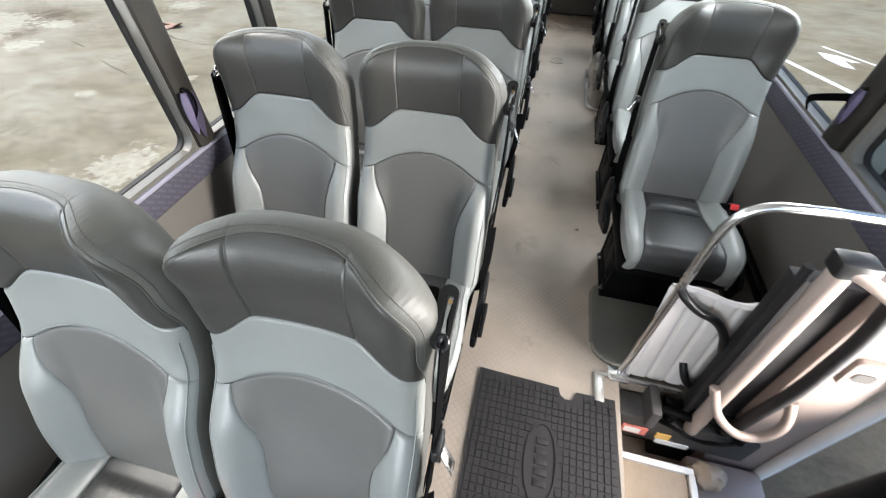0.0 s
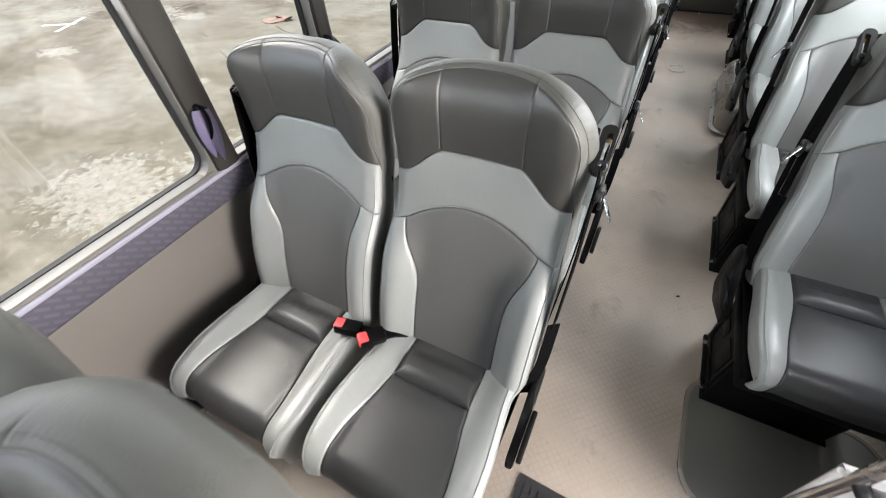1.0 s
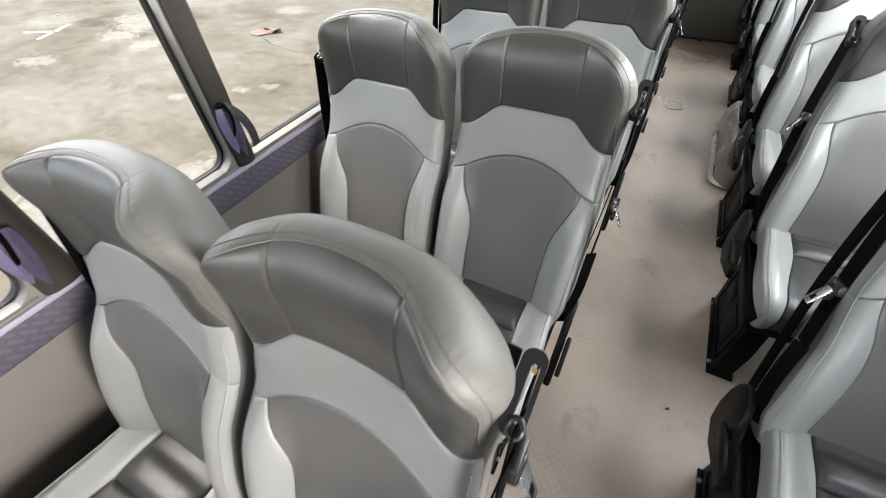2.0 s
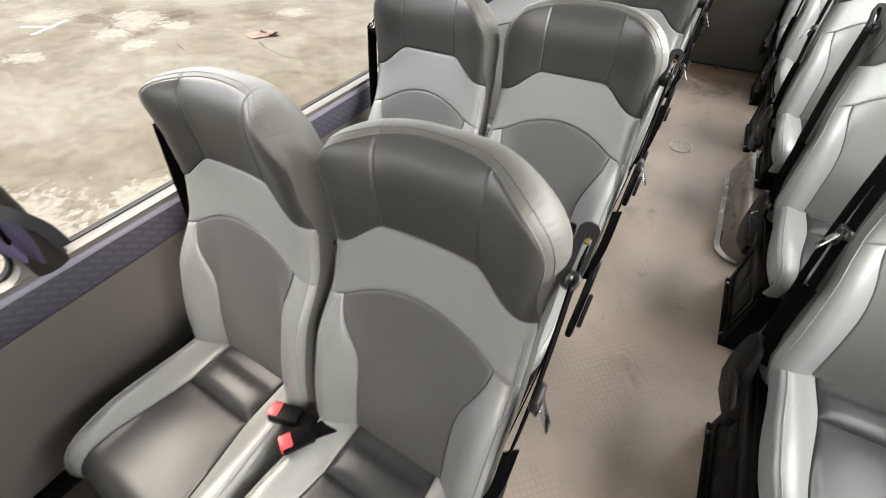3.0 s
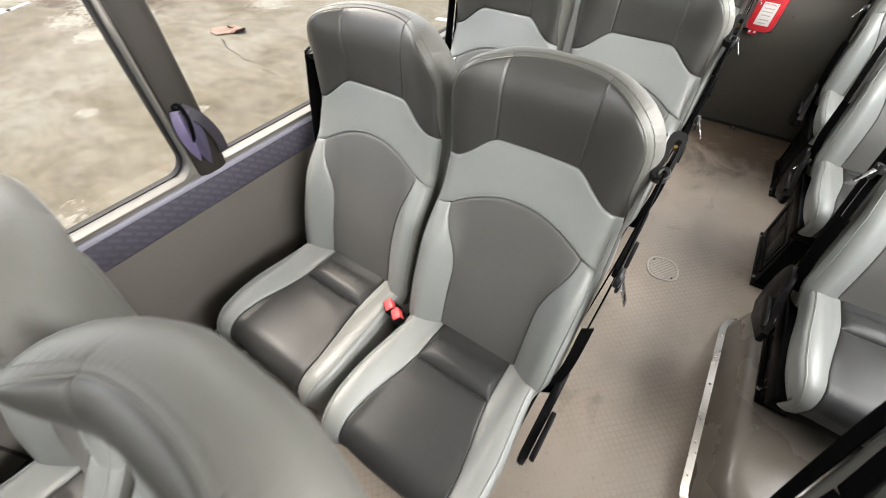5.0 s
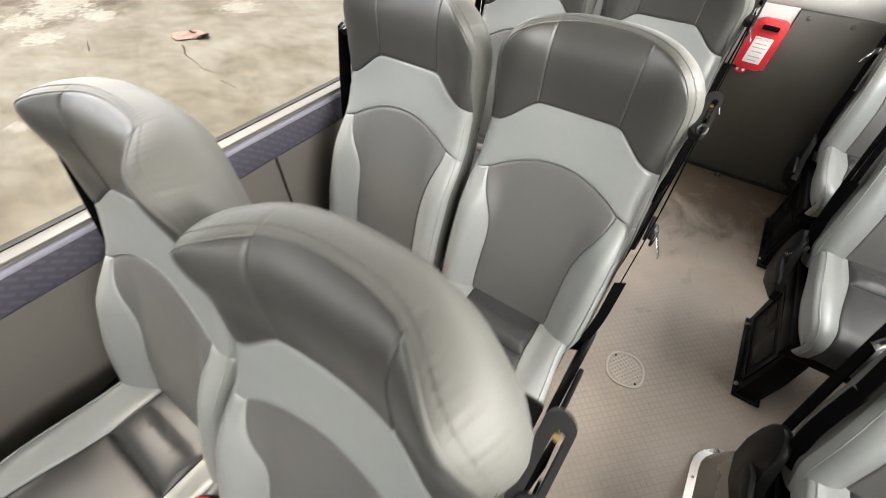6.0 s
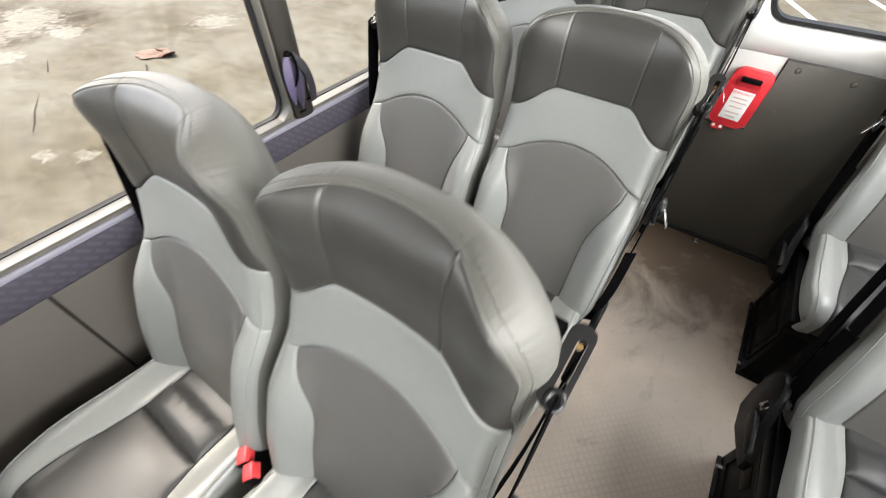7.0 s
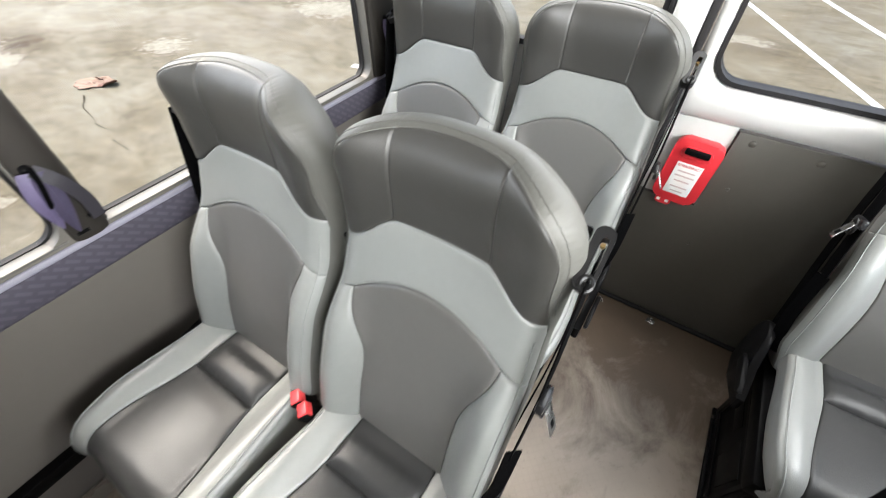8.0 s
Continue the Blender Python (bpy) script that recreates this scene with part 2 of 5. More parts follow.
def floor_material():
    """Beige grey safety vinyl with a small embossed tread, scuffs and grime."""
    m = bpy.data.materials.new("embossed_beige_vinyl")
    m.use_nodes = True
    n, l = m.node_tree.nodes, m.node_tree.links
    b = n["Principled BSDF"]
    tc = n.new("ShaderNodeTexCoord")

    def noise_at(scale, detail=6, dist=0.0):
        t = n.new("ShaderNodeTexNoise")
        t.inputs["Scale"].default_value, t.inputs["Detail"].default_value, t.inputs["Distortion"].default_value = scale, detail, dist
        l.new(tc.outputs["Object"], t.inputs["Vector"])
        return t.outputs["Fac"]

    def ramp_of(fac, p0, p1, c0, c1):
        r = n.new("ShaderNodeValToRGB")
        r.color_ramp.elements[0].position, r.color_ramp.elements[1].position = p0, p1
        r.color_ramp.elements[0].color, r.color_ramp.elements[1].color = (*c0, 1), (*c1, 1)
        l.new(fac, r.inputs["Fac"])
        return r.outputs["Color"]

    def mix(kind, fac, a, c):
        x = n.new("ShaderNodeMixRGB")
        x.blend_type = kind
        x.inputs[0].default_value = fac
        l.new(a, x.inputs[1])
        l.new(c, x.inputs[2])
        return x.outputs[0]

    base = ramp_of(noise_at(2.2, 5, 0.6), 0.3, 0.7, (0.198, 0.167, 0.138), (0.264, 0.223, 0.187))
    grime = ramp_of(noise_at(4, 8, 0.4), 0.3, 0.6, (0.8, 0.775, 0.74), (1, 1, 1))
    scuff = ramp_of(noise_at(60, 4, 0.3), 0.26, 0.40, (0.8, 0.78, 0.75), (1, 1, 1))
    col = mix('MULTIPLY', 0.7, mix('MULTIPLY', 0.6, base, grime), scuff)
    # trodden-in brown dirt towards the rear door and beside one seat leg
    sep = n.new("ShaderNodeSeparateXYZ")
    l.new(tc.outputs["Object"], sep.inputs[0])
    back = n.new("ShaderNodeMapRange")
    back.inputs["From Min"].default_value, back.inputs["From Max"].default_value = 5.3, 6.1
    back.inputs["To Min"].default_value, back.inputs["To Max"].default_value = -0.16, 0.40
    l.new(sep.outputs["Y"], back.inputs["Value"])
    sm = n.new("ShaderNodeMath")
    streak = n.new("ShaderNodeMapping")
    streak.inputs["Scale"].default_value = (1.0, 0.75, 1.0)
    l.new(tc.outputs["Object"], streak.inputs["Vector"])
    sn = n.new("ShaderNodeTexNoise")
    sn.inputs["Scale"].default_value, sn.inputs["Detail"].default_value, sn.inputs["Distortion"].default_value = 5.5, 11, 0.6
    l.new(streak.outputs[0], sn.inputs["Vector"])
    sn.inputs["Roughness"].default_value = 0.66
    l.new(sn.outputs["Fac"], sm.inputs[0])
    l.new(back.outputs["Result"], sm.inputs[1])
    dirt = ramp_of(sm.outputs[0], 0.42, 0.70, (1, 1, 1), (0.22, 0.165, 0.11))
    col = mix('MULTIPLY', 0.9, col, dirt)
    br = n.new("ShaderNodeTexBrick")
    br.offset = 0.0
    br.inputs["Scale"].default_value = 1.0
    br.inputs["Brick Width"].default_value, br.inputs["Row Height"].default_value = 0.0195, 0.0195
    br.inputs["Mortar Size"].default_value, br.inputs["Mortar Smooth"].default_value = 0.0034, 0.7
    br.inputs["Color1"].default_value = br.inputs["Color2"].default_value = (1, 1, 1, 1)
    br.inputs["Mortar"].default_value = (0.82, 0.81, 0.79, 1)
    mp = n.new("ShaderNodeMapping")
    mp.inputs["Rotation"].default_value = (0, 0, radians(45))
    l.new(tc.outputs["Object"], mp.inputs["Vector"])
    l.new(mp.outputs[0], br.inputs["Vector"])
    worn = ramp_of(noise_at(1.7, 4, 0.5), 0.40, 0.66, (0.03, 0.03, 0.03), (0.9, 0.9, 0.9))
    # the tread is trodden smooth at the rear
    smooth = n.new("ShaderNodeMapRange")
    smooth.inputs["From Min"].default_value, smooth.inputs["From Max"].default_value = 4.6, 5.5
    smooth.inputs["To Min"].default_value, smooth.inputs["To Max"].default_value = 1.0, 0.15
    l.new(sep.outputs["Y"], smooth.inputs["Value"])
    left = n.new("ShaderNodeMath")
    left.operation = 'MULTIPLY'
    l.new(worn, left.inputs[0])
    l.new(smooth.outputs["Result"], left.inputs[1])
    x = n.new("ShaderNodeMixRGB")
    x.blend_type = 'MULTIPLY'
    l.new(left.outputs[0], x.inputs[0])
    l.new(col, x.inputs[1])
    l.new(br.outputs["Color"], x.inputs[2])
    l.new(x.outputs[0], b.inputs["Base Color"])
    bp = n.new("ShaderNodeBump")
    bp.inputs["Strength"].default_value, bp.inputs["Distance"].default_value = 0.6, 0.0016
    l.new(br.outputs["Color"], bp.inputs["Height"])
    low = n.new("ShaderNodeMath")
    low.operation = 'MULTIPLY'
    low.inputs[1].default_value = 0.0016
    l.new(smooth.outputs["Result"], low.inputs[0])
    l.new(low.outputs[0], bp.inputs["Distance"])
    bp2 = n.new("ShaderNodeBump")
    bp2.inputs["Strength"].default_value, bp2.inputs["Distance"].default_value = 0.3, 0.001
    l.new(noise_at(160, 4), bp2.inputs["Height"])
    l.new(bp.outputs["Normal"], bp2.inputs["Normal"])
    l.new(bp2.outputs["Normal"], b.inputs["Normal"])
    b.inputs["Roughness"].default_value = 0.5
    return m


FLOOR = floor_material()


def ground_material():
    """Weathered, damp concrete: cream, ochre and grey stains, pale crusts, rusty damp."""
    m = bpy.data.materials.new("stained_concrete")
    m.use_nodes = True
    n, l = m.node_tree.nodes, m.node_tree.links
    b = n["Principled BSDF"]
    tc = n.new("ShaderNodeTexCoord")

    def noise_at(scale, detail=8, dist=0.0):
        t = n.new("ShaderNodeTexNoise")
        t.inputs["Scale"].default_value, t.inputs["Detail"].default_value, t.inputs["Distortion"].default_value = scale, detail, dist
        t.inputs["Roughness"].default_value = 0.62
        l.new(tc.outputs["Object"], t.inputs["Vector"])
        return t.outputs["Fac"]

    def ramp_of(fac, *stops):
        r = n.new("ShaderNodeValToRGB")
        e = r.color_ramp.elements
        while len(e) < len(stops):
            e.new(0.5)
        for el, (p, c) in zip(e, stops):
            el.position, el.color = p, (*c, 1)
        l.new(fac, r.inputs["Fac"])
        return r.outputs["Color"]

    def mix(kind, fac, a, c):
        x = n.new("ShaderNodeMixRGB")
        x.blend_type = kind
        if hasattr(fac, "is_linked"):
            l.new(fac, x.inputs[0])
        else:
            x.inputs[0].default_value = fac
        l.new(a, x.inputs[1])
        l.new(c, x.inputs[2])
        return x.outputs[0]

    # broom-dragged streaks run slantwise over the yard
    drag = n.new("ShaderNodeMapping")
    drag.inputs["Rotation"].default_value = (0, 0, radians(-32))
    drag.inputs["Scale"].default_value = (0.6, 1.0, 1.0)
    l.new(tc.outputs["Object"], drag.inputs["Vector"])

    def dragged(scale, detail, dist):
        t = n.new("ShaderNodeTexNoise")
        t.inputs["Scale"].default_value, t.inputs["Detail"].default_value, t.inputs["Distortion"].default_value = scale, detail, dist
        t.inputs["Roughness"].default_value = 0.66
        l.new(drag.outputs[0], t.inputs["Vector"])
        return t.outputs["Fac"]

    base = ramp_of(noise_at(0.42, 9, 0.35), (0.30, (0.082, 0.070, 0.048)), (0.42, (0.106, 0.092, 0.063)), (0.55, (0.122, 0.110, 0.081)), (0.70, (0.134, 0.126, 0.100)))
    stain = ramp_of(dragged(1.3, 12, 0.5), (0.32, (0.62, 0.55, 0.44)), (0.46, (0.9, 0.86, 0.79)), (0.56, (1, 1, 1)))
    speck = ramp_of(dragged(9, 10, 0.3), (0.34, (0.8, 0.76, 0.68)), (0.5, (1, 1, 1)), (0.66, (1.12, 1.1, 1.07)))
    def spread(spots, inner, outer, gain, loss, scale):
        """Noise that is raised near the given spots: x, y and the two radii of each."""
        best = None
        for cx, cy, rx, ry in spots:
            mp = n.new("ShaderNodeMapping")
            mp.inputs["Location"].default_value = (-cx / rx, -cy / ry, 0)
            mp.inputs["Scale"].default_value = (1 / rx, 1 / ry, 0)
            l.new(tc.outputs["Object"], mp.inputs["Vector"])
            ln = n.new("ShaderNodeVectorMath")
            ln.operation = 'LENGTH'
            l.new(mp.outputs[0], ln.inputs[0])
            if best is None:
                best = ln.outputs["Value"]
            else:
                mn = n.new("ShaderNodeMath")
                mn.operation = 'MINIMUM'
                l.new(best, mn.inputs[0])
                l.new(ln.outputs["Value"], mn.inputs[1])
                best = mn.outputs[0]
        near = n.new("ShaderNodeMapRange")
        near.inputs["From Min"].default_value, near.inputs["From Max"].default_value = inner, outer
        near.inputs["To Min"].default_value, near.inputs["To Max"].default_value = gain, loss
        l.new(best, near.inputs["Value"])
        sm = n.new("ShaderNodeMath")
        l.new(noise_at(scale, 14, 0.2), sm.inputs[0])
        l.new(near.outputs["Result"], sm.inputs[1])
        return sm.outputs[0]

    # pale lime crusts and the rusty damp between them, broken up by noise
    limed = spread(((-7.17, 7.85, 0.45, 0.4), (-9.4, 5.9, 0.6, 0.42), (-8.2, 5.28, 0.4, 0.28), (-8.6, 6.26, 0.45, 0.3), (-5.1, 4.68, 0.17, 0.12), (-4.8, 4.92, 0.17, 0.12), (-11.6, 5.4, 0.8, 0.6), (-9.2, 5.4, 0.55, 0.35),
                    (-9.7, 6.2, 0.9, 0.5), (-9.3, 4.05, 0.5, 0.3), (-5.76, 4.16, 0.18, 0.12), (-4.5, 2.0, 0.95, 0.7), (-4.0, 2.9, 0.4, 0.5), (-6.4, 10.55, 0.9, 0.6), (0.3, 13.0, 0.5, 0.3)), 0.35, 1.4, 0.22, -0.16, 11)
    rusty = spread(((-9.2, 6.4, 1.0, 0.8), (-9.0, 5.75, 0.7, 0.5), (-10.4, 5.8, 0.9, 0.6)), 0.3, 1.5, 0.14, -0.2, 2.4)
    crust = ramp_of(limed, (0.545, (0, 0, 0)), (0.635, (0.92, 0.92, 0.92)))
    pale = ramp_of(noise_at(16, 6), (0.34, (0.135, 0.118, 0.086)), (0.62, (0.205, 0.19, 0.156)))
    col = mix('MULTIPLY', 0.75, mix('MULTIPLY', 0.8, base, stain), speck)
    mottle = ramp_of(dragged(4.2, 13, 0.8), (0.38, (0.58, 0.53, 0.46)), (0.46, (0.82, 0.79, 0.74)), (0.53, (1, 1, 1)), (0.66, (1.14, 1.12, 1.06)))
    col = mix('MULTIPLY', 0.5, col, mottle)
    rust = ramp_of(rusty, (0.5, (1, 1, 1)), (0.66, (0.46, 0.33, 0.22)))
    col = mix('MULTIPLY', 0.9, col, rust)
    col = mix('MIX', crust, col, pale)
    grain = ramp_of(noise_at(34, 6, 0.2), (0.36, (0.78, 0.75, 0.70)), (0.5, (1, 1, 1)), (0.66, (1.1, 1.09, 1.07)))
    col = mix('MULTIPLY', 0.5, col, grain)
    l.new(col, b.inputs["Base Color"])
    wet = ramp_of(noise_at(0.5, 6, 1.0), (0.4, (0.6, 0.6, 0.6)), (0.6, (0.85, 0.85, 0.85)))
    l.new(wet, b.inputs["Roughness"])
    b.inputs["Specular IOR Level"].default_value = 0.25
    bp = n.new("ShaderNodeBump")
    bp.inputs["Strength"].default_value, bp.inputs["Distance"].default_value = 0.5, 0.01
    l.new(noise_at(9, 8), bp.inputs["Height"])
    l.new(bp.outputs["Normal"], b.inputs["Normal"])
    return m


GROUND = ground_material()


def glass_material():
    m = bpy.data.materials.new("window_glass")
    m.use_nodes = True
    n, l = m.node_tree.nodes, m.node_tree.links
    n.remove(n["Principled BSDF"])
    tr, gl, mx = n.new("ShaderNodeBsdfTransparent"), n.new("ShaderNodeBsdfGlossy"), n.new("ShaderNodeMixShader")
    tr.inputs["Color"].default_value = (0.93, 0.95, 0.94, 1)
    gl.inputs["Roughness"].default_value = 0.02
    mx.inputs[0].default_value = 0.03
    l.new(tr.outputs[0], mx.inputs[1])
    l.new(gl.outputs[0], mx.inputs[2])
    l.new(mx.outputs[0], n["Material Output"].inputs["Surface"])
    return m


GLASS = glass_material()

# ---- mesh helpers ----


def link_mesh(name, bm, material, parent=None, label="", smooth=True):
    bmesh.ops.remove_doubles(bm, verts=bm.verts, dist=1e-5)
    bmesh.ops.recalc_face_normals(bm, faces=bm.faces)
    me = bpy.data.meshes.new(name)
    bm.to_mesh(me)
    bm.free()
    if smooth:
        me.polygons.foreach_set("use_smooth", [True] * len(me.polygons))
        me.set_sharp_from_angle(angle=radians(42))
    me.materials.append(material)
    ob = new(name, me)
    if parent:
        ob.parent = parent
    if label:
        ob["label"] = label
    return ob


def part(name, bm, material, parent, label=""):
    return link_mesh(name, bm, material, parent, label)


def thing(name, label, category, group="", at=None, kind=""):
    ob = new(name)
    ob.empty_display_size = 0.1
    if at is not None:
        ob.matrix_basis = at
    return tagged(ob, label, category, group, kind)


def structure(name, bm, material, label, category):
    return tagged(link_mesh(name, bm, material), label, category, kind="structure")


def box(bm, x0, x1, y0, y1, z0, z1, bevel=0.0, m=None, seg=2):
    r = bmesh.ops.create_cube(bm, size=1)
    mm = Matrix.Translation(((x0 + x1) / 2, (y0 + y1) / 2, (z0 + z1) / 2)) @ Matrix.Diagonal((abs(x1 - x0), abs(y1 - y0), abs(z1 - z0), 1))
    bmesh.ops.transform(bm, matrix=mm, verts=r["verts"])
    if bevel:
        edges = list({e for v in r["verts"] for e in v.link_edges})
        out = bmesh.ops.bevel(bm, geom=edges, offset=bevel, segments=seg, profile=0.5, affect='EDGES')
        verts = list({v for f in out["faces"] for v in f.verts} | {v for v in r["verts"] if v.is_valid})
    else:
        verts = r["verts"]
    if m is not None:
        bmesh.ops.transform(bm, matrix=m, verts=verts)
    return bm


def boxed(*a, **k):
    return box(bmesh.new(), *a, **k)


def tube(bm, pts, r, n=10, cap=True, smooth_steps=0, flat=None):
    """A tube along points. flat: (half width, half thickness, up vector) makes a strap instead."""
    pts = [Vector(p) for p in pts]
    if smooth_steps:
        out = []
        q = [pts[0]] + pts + [pts[-1]]
        for i in range(1, len(q) - 2):
            for k in range(smooth_steps):
                t = k / smooth_steps
                a, b_, c, d = q[i - 1], q[i], q[i + 1], q[i + 2]
                out.append(0.5 * ((2 * b_) + (c - a) * t + (2 * a - 5 * b_ + 4 * c - d) * t * t + (3 * b_ - a - 3 * c + d) * t ** 3))
        out.append(pts[-1])
        pts = out
    rings, side = [], None
    for i, p in enumerate(pts):
        d = (pts[min(i + 1, len(pts) - 1)] - pts[max(i - 1, 0)]).normalized()
        if flat:
            up = Vector(flat[2])
            side = d.cross(up).normalized()
            nrm = side.cross(d).normalized()
            w, h = flat[0], flat[1]
            ring = [p + side * w + nrm * h, p - side * w + nrm * h, p - side * w - nrm * h, p + side * w - nrm * h]
        else:
            if side is None:
                side = d.cross(Vector((0.3, 0.2, 1))).normalized()
            side = (side - d * side.dot(d)).normalized()
            nrm = d.cross(side)
            ring = [p + r * (math.cos(2 * math.pi * k / n) * side + math.sin(2 * math.pi * k / n) * nrm) for k in range(n)]
        rings.append([bm.verts.new(v) for v in ring])
    for a, b_ in zip(rings, rings[1:]):
        for k in range(len(a)):
            bm.faces.new((a[k], a[(k + 1) % len(a)], b_[(k + 1) % len(a)], b_[k]))
    if cap:
        bm.faces.new(rings[0])
        bm.faces.new(rings[-1])
    return bm


def prism(bm, outline, axis, lo, hi, bevel=0.0):
    """A flat outline (pairs) pushed from lo to hi along an axis."""
    def v3(p, h):
        return {"x": (h, p[0], p[1]), "y": (p[0], h, p[1]), "z": (p[0], p[1], h)}[axis]
    a = [bm.verts.new(v3(p, lo)) for p in outline]
    b_ = [bm.verts.new(v3(p, hi)) for p in outline]
    fs = [bm.faces.new(a), bm.faces.new(b_)]
    for k in range(len(a)):
        fs.append(bm.faces.new((a[k], a[(k + 1) % len(a)], b_[(k + 1) % len(a)], b_[k])))
    if bevel:
        rim = [e for f in fs[:2] for e in f.edges]
        bmesh.ops.bevel(bm, geom=rim, offset=bevel, segments=2, profile=0.5, affect='EDGES')
    return bm


def round_rect(x0, x1, y0, y1, r, n=6):
    out = []
    for cx, cy, a0 in ((x1 - r, y1 - r, 0), (x0 + r, y1 - r, 90), (x0 + r, y0 + r, 180), (x1 - r, y0 + r, 270)):
        for k in range(n + 1):
            a = radians(a0 + 90 * k / n)
            out.append((cx + r * math.cos(a), cy + r * math.sin(a)))
    return out


def ring_prism(bm, outer, inner, axis, lo, hi):
    """A frame between two outlines with the same count of points."""
    def v3(p, h):
        return {"x": (h, p[0], p[1]), "y": (p[0], h, p[1]), "z": (p[0], p[1], h)}[axis]
    n = len(outer)
    v = [[bm.verts.new(v3(p, h)) for p in o] for o, h in ((outer, lo), (outer, hi), (inner, hi), (inner, lo))]
    for k in range(n):
        q = (k + 1) % n
        for a, b_ in ((0, 1), (1, 2), (2, 3), (3, 0)):
            bm.faces.new((v[a][k], v[a][q], v[b_][q], v[b_][k]))
    return bm


def smooth01(x):
    x = min(1.0, max(0.0, x))
    return x * x * (3 - 2 * x)

# ---- the bus body ----
XW, XE, YR, YF, ZC = -1.08, 1.01, 6.11, -1.6, 1.86
ZSILL0, ZSILL1, ZG0, ZG1 = 0.672, 0.766, 0.771, 1.63
WELL = (0.51, 0.765, 1.298)      # x, y0, y1 of the step well by the door
GZ = -0.85


def poly_structure(name, outline, axis, lo, hi, material, label, category):
    return structure(name, prism(bmesh.new(), outline, axis, lo, hi), material, label, category)


floor = poly_structure("floor", [(XW - 0.05, YF), (XE, YF), (XE, WELL[1]), (WELL[0], WELL[1]), (WELL[0], WELL[2]), (XE, WELL[2]), (XE, YR + 0.02), (XW - 0.05, YR + 0.02)],
                       "z", -0.05, 0.0, FLOOR, "worn beige-grey embossed vinyl bus floor", "floor")
poly_structure("ceiling", [(XW - 0.06, YF), (XE + 0.06, YF), (XE + 0.06, YR + 0.1), (XW - 0.06, YR + 0.1)], "z", ZC, ZC + 0.05, CEILING, "white bus headliner above the seats", "ceiling")


def side_wall(name, xin, sgn, runs, label):
    """Lower lining and the rail above the windows; sgn points out of the bus."""
    bm = bmesh.new()
    for y0, y1 in runs:
        box(bm, xin, xin + sgn * 0.06, y0, y1, -0.05, ZSILL0 + 0.085)
    box(bm, xin + sgn * 0.0, xin + sgn * 0.06, YF, YR, ZG1 + 0.02, ZC)
    return structure(name, bm, WALL_VINYL, label, "wall")


side_wall("wall_west", XW, -1, [(YF, YR)], "beige-grey vinyl lining below the bus windows")
side_wall("wall_east", XE, 1, [(YF, WELL[1]), (WELL[2], YR)], "beige-grey vinyl lining by the single seats")

# butt joints of the lining, with slim cover strips
for xin, sgn, ys in ((XW, 1, (2.69, 4.172, 5.66)), (XE, -1, (2.6, 4.2, 5.7))):
    for y in ys:
        structure("trim", boxed(xin + sgn * 0.001, xin + sgn * 0.004, y - 0.004, y + 0.004, 0.2, ZSILL0, bevel=0.001), PILLAR_TRIM, "thin brown joint strip on the wall lining", "trim")


def sill(name, xin, sgn, y0, y1):
    """Fabric-covered ledge under the windows, with a rounded top edge."""
    prof = [(xin, ZSILL0), (xin + sgn * 0.010, ZSILL0 + 0.004), (xin + sgn * 0.014, ZSILL0 + 0.012), (xin + sgn * 0.014, ZSILL1 - 0.014), (xin + sgn * 0.011, ZSILL1 - 0.004),
            (xin + sgn * 0.002, ZSILL1), (xin - sgn * 0.03, ZSILL1 + 0.004), (xin - sgn * 0.03, ZSILL0)]
    bm = bmesh.new()
    a = [bm.verts.new((x, y0, z)) for x, z in prof]
    b_ = [bm.verts.new((x, y1, z)) for x, z in prof]
    bm.faces.new(a), bm.faces.new(b_)
    for k in range(len(a)):
        bm.faces.new((a[k], a[(k + 1) % len(a)], b_[(k + 1) % len(a)], b_[k]))
    ob = structure(name, bm, SILL, "purple patterned fabric band under the window", "window ledge")
    tagged(link_mesh("capping", boxed(xin - sgn * 0.05, xin + sgn * 0.004, y0, y1, ZSILL1 + 0.0045, ZSILL1 + 0.009, bevel=0.002), FRAME_BEIGE, ob), "pale grey edge capping")
    tagged(link_mesh("welt", boxed(xin + sgn * 0.004, xin + sgn * 0.0165, y0, y1, ZSILL1 - 0.012, ZSILL1 + 0.004, bevel=0.005, seg=3), SILL_EDGE, ob), "pale lavender fabric welt")
    return ob


sill("trim_west", XW, 1, YF, YR - 0.02)
sill("trim_east", XE, -1, WELL[2], YR - 0.02)


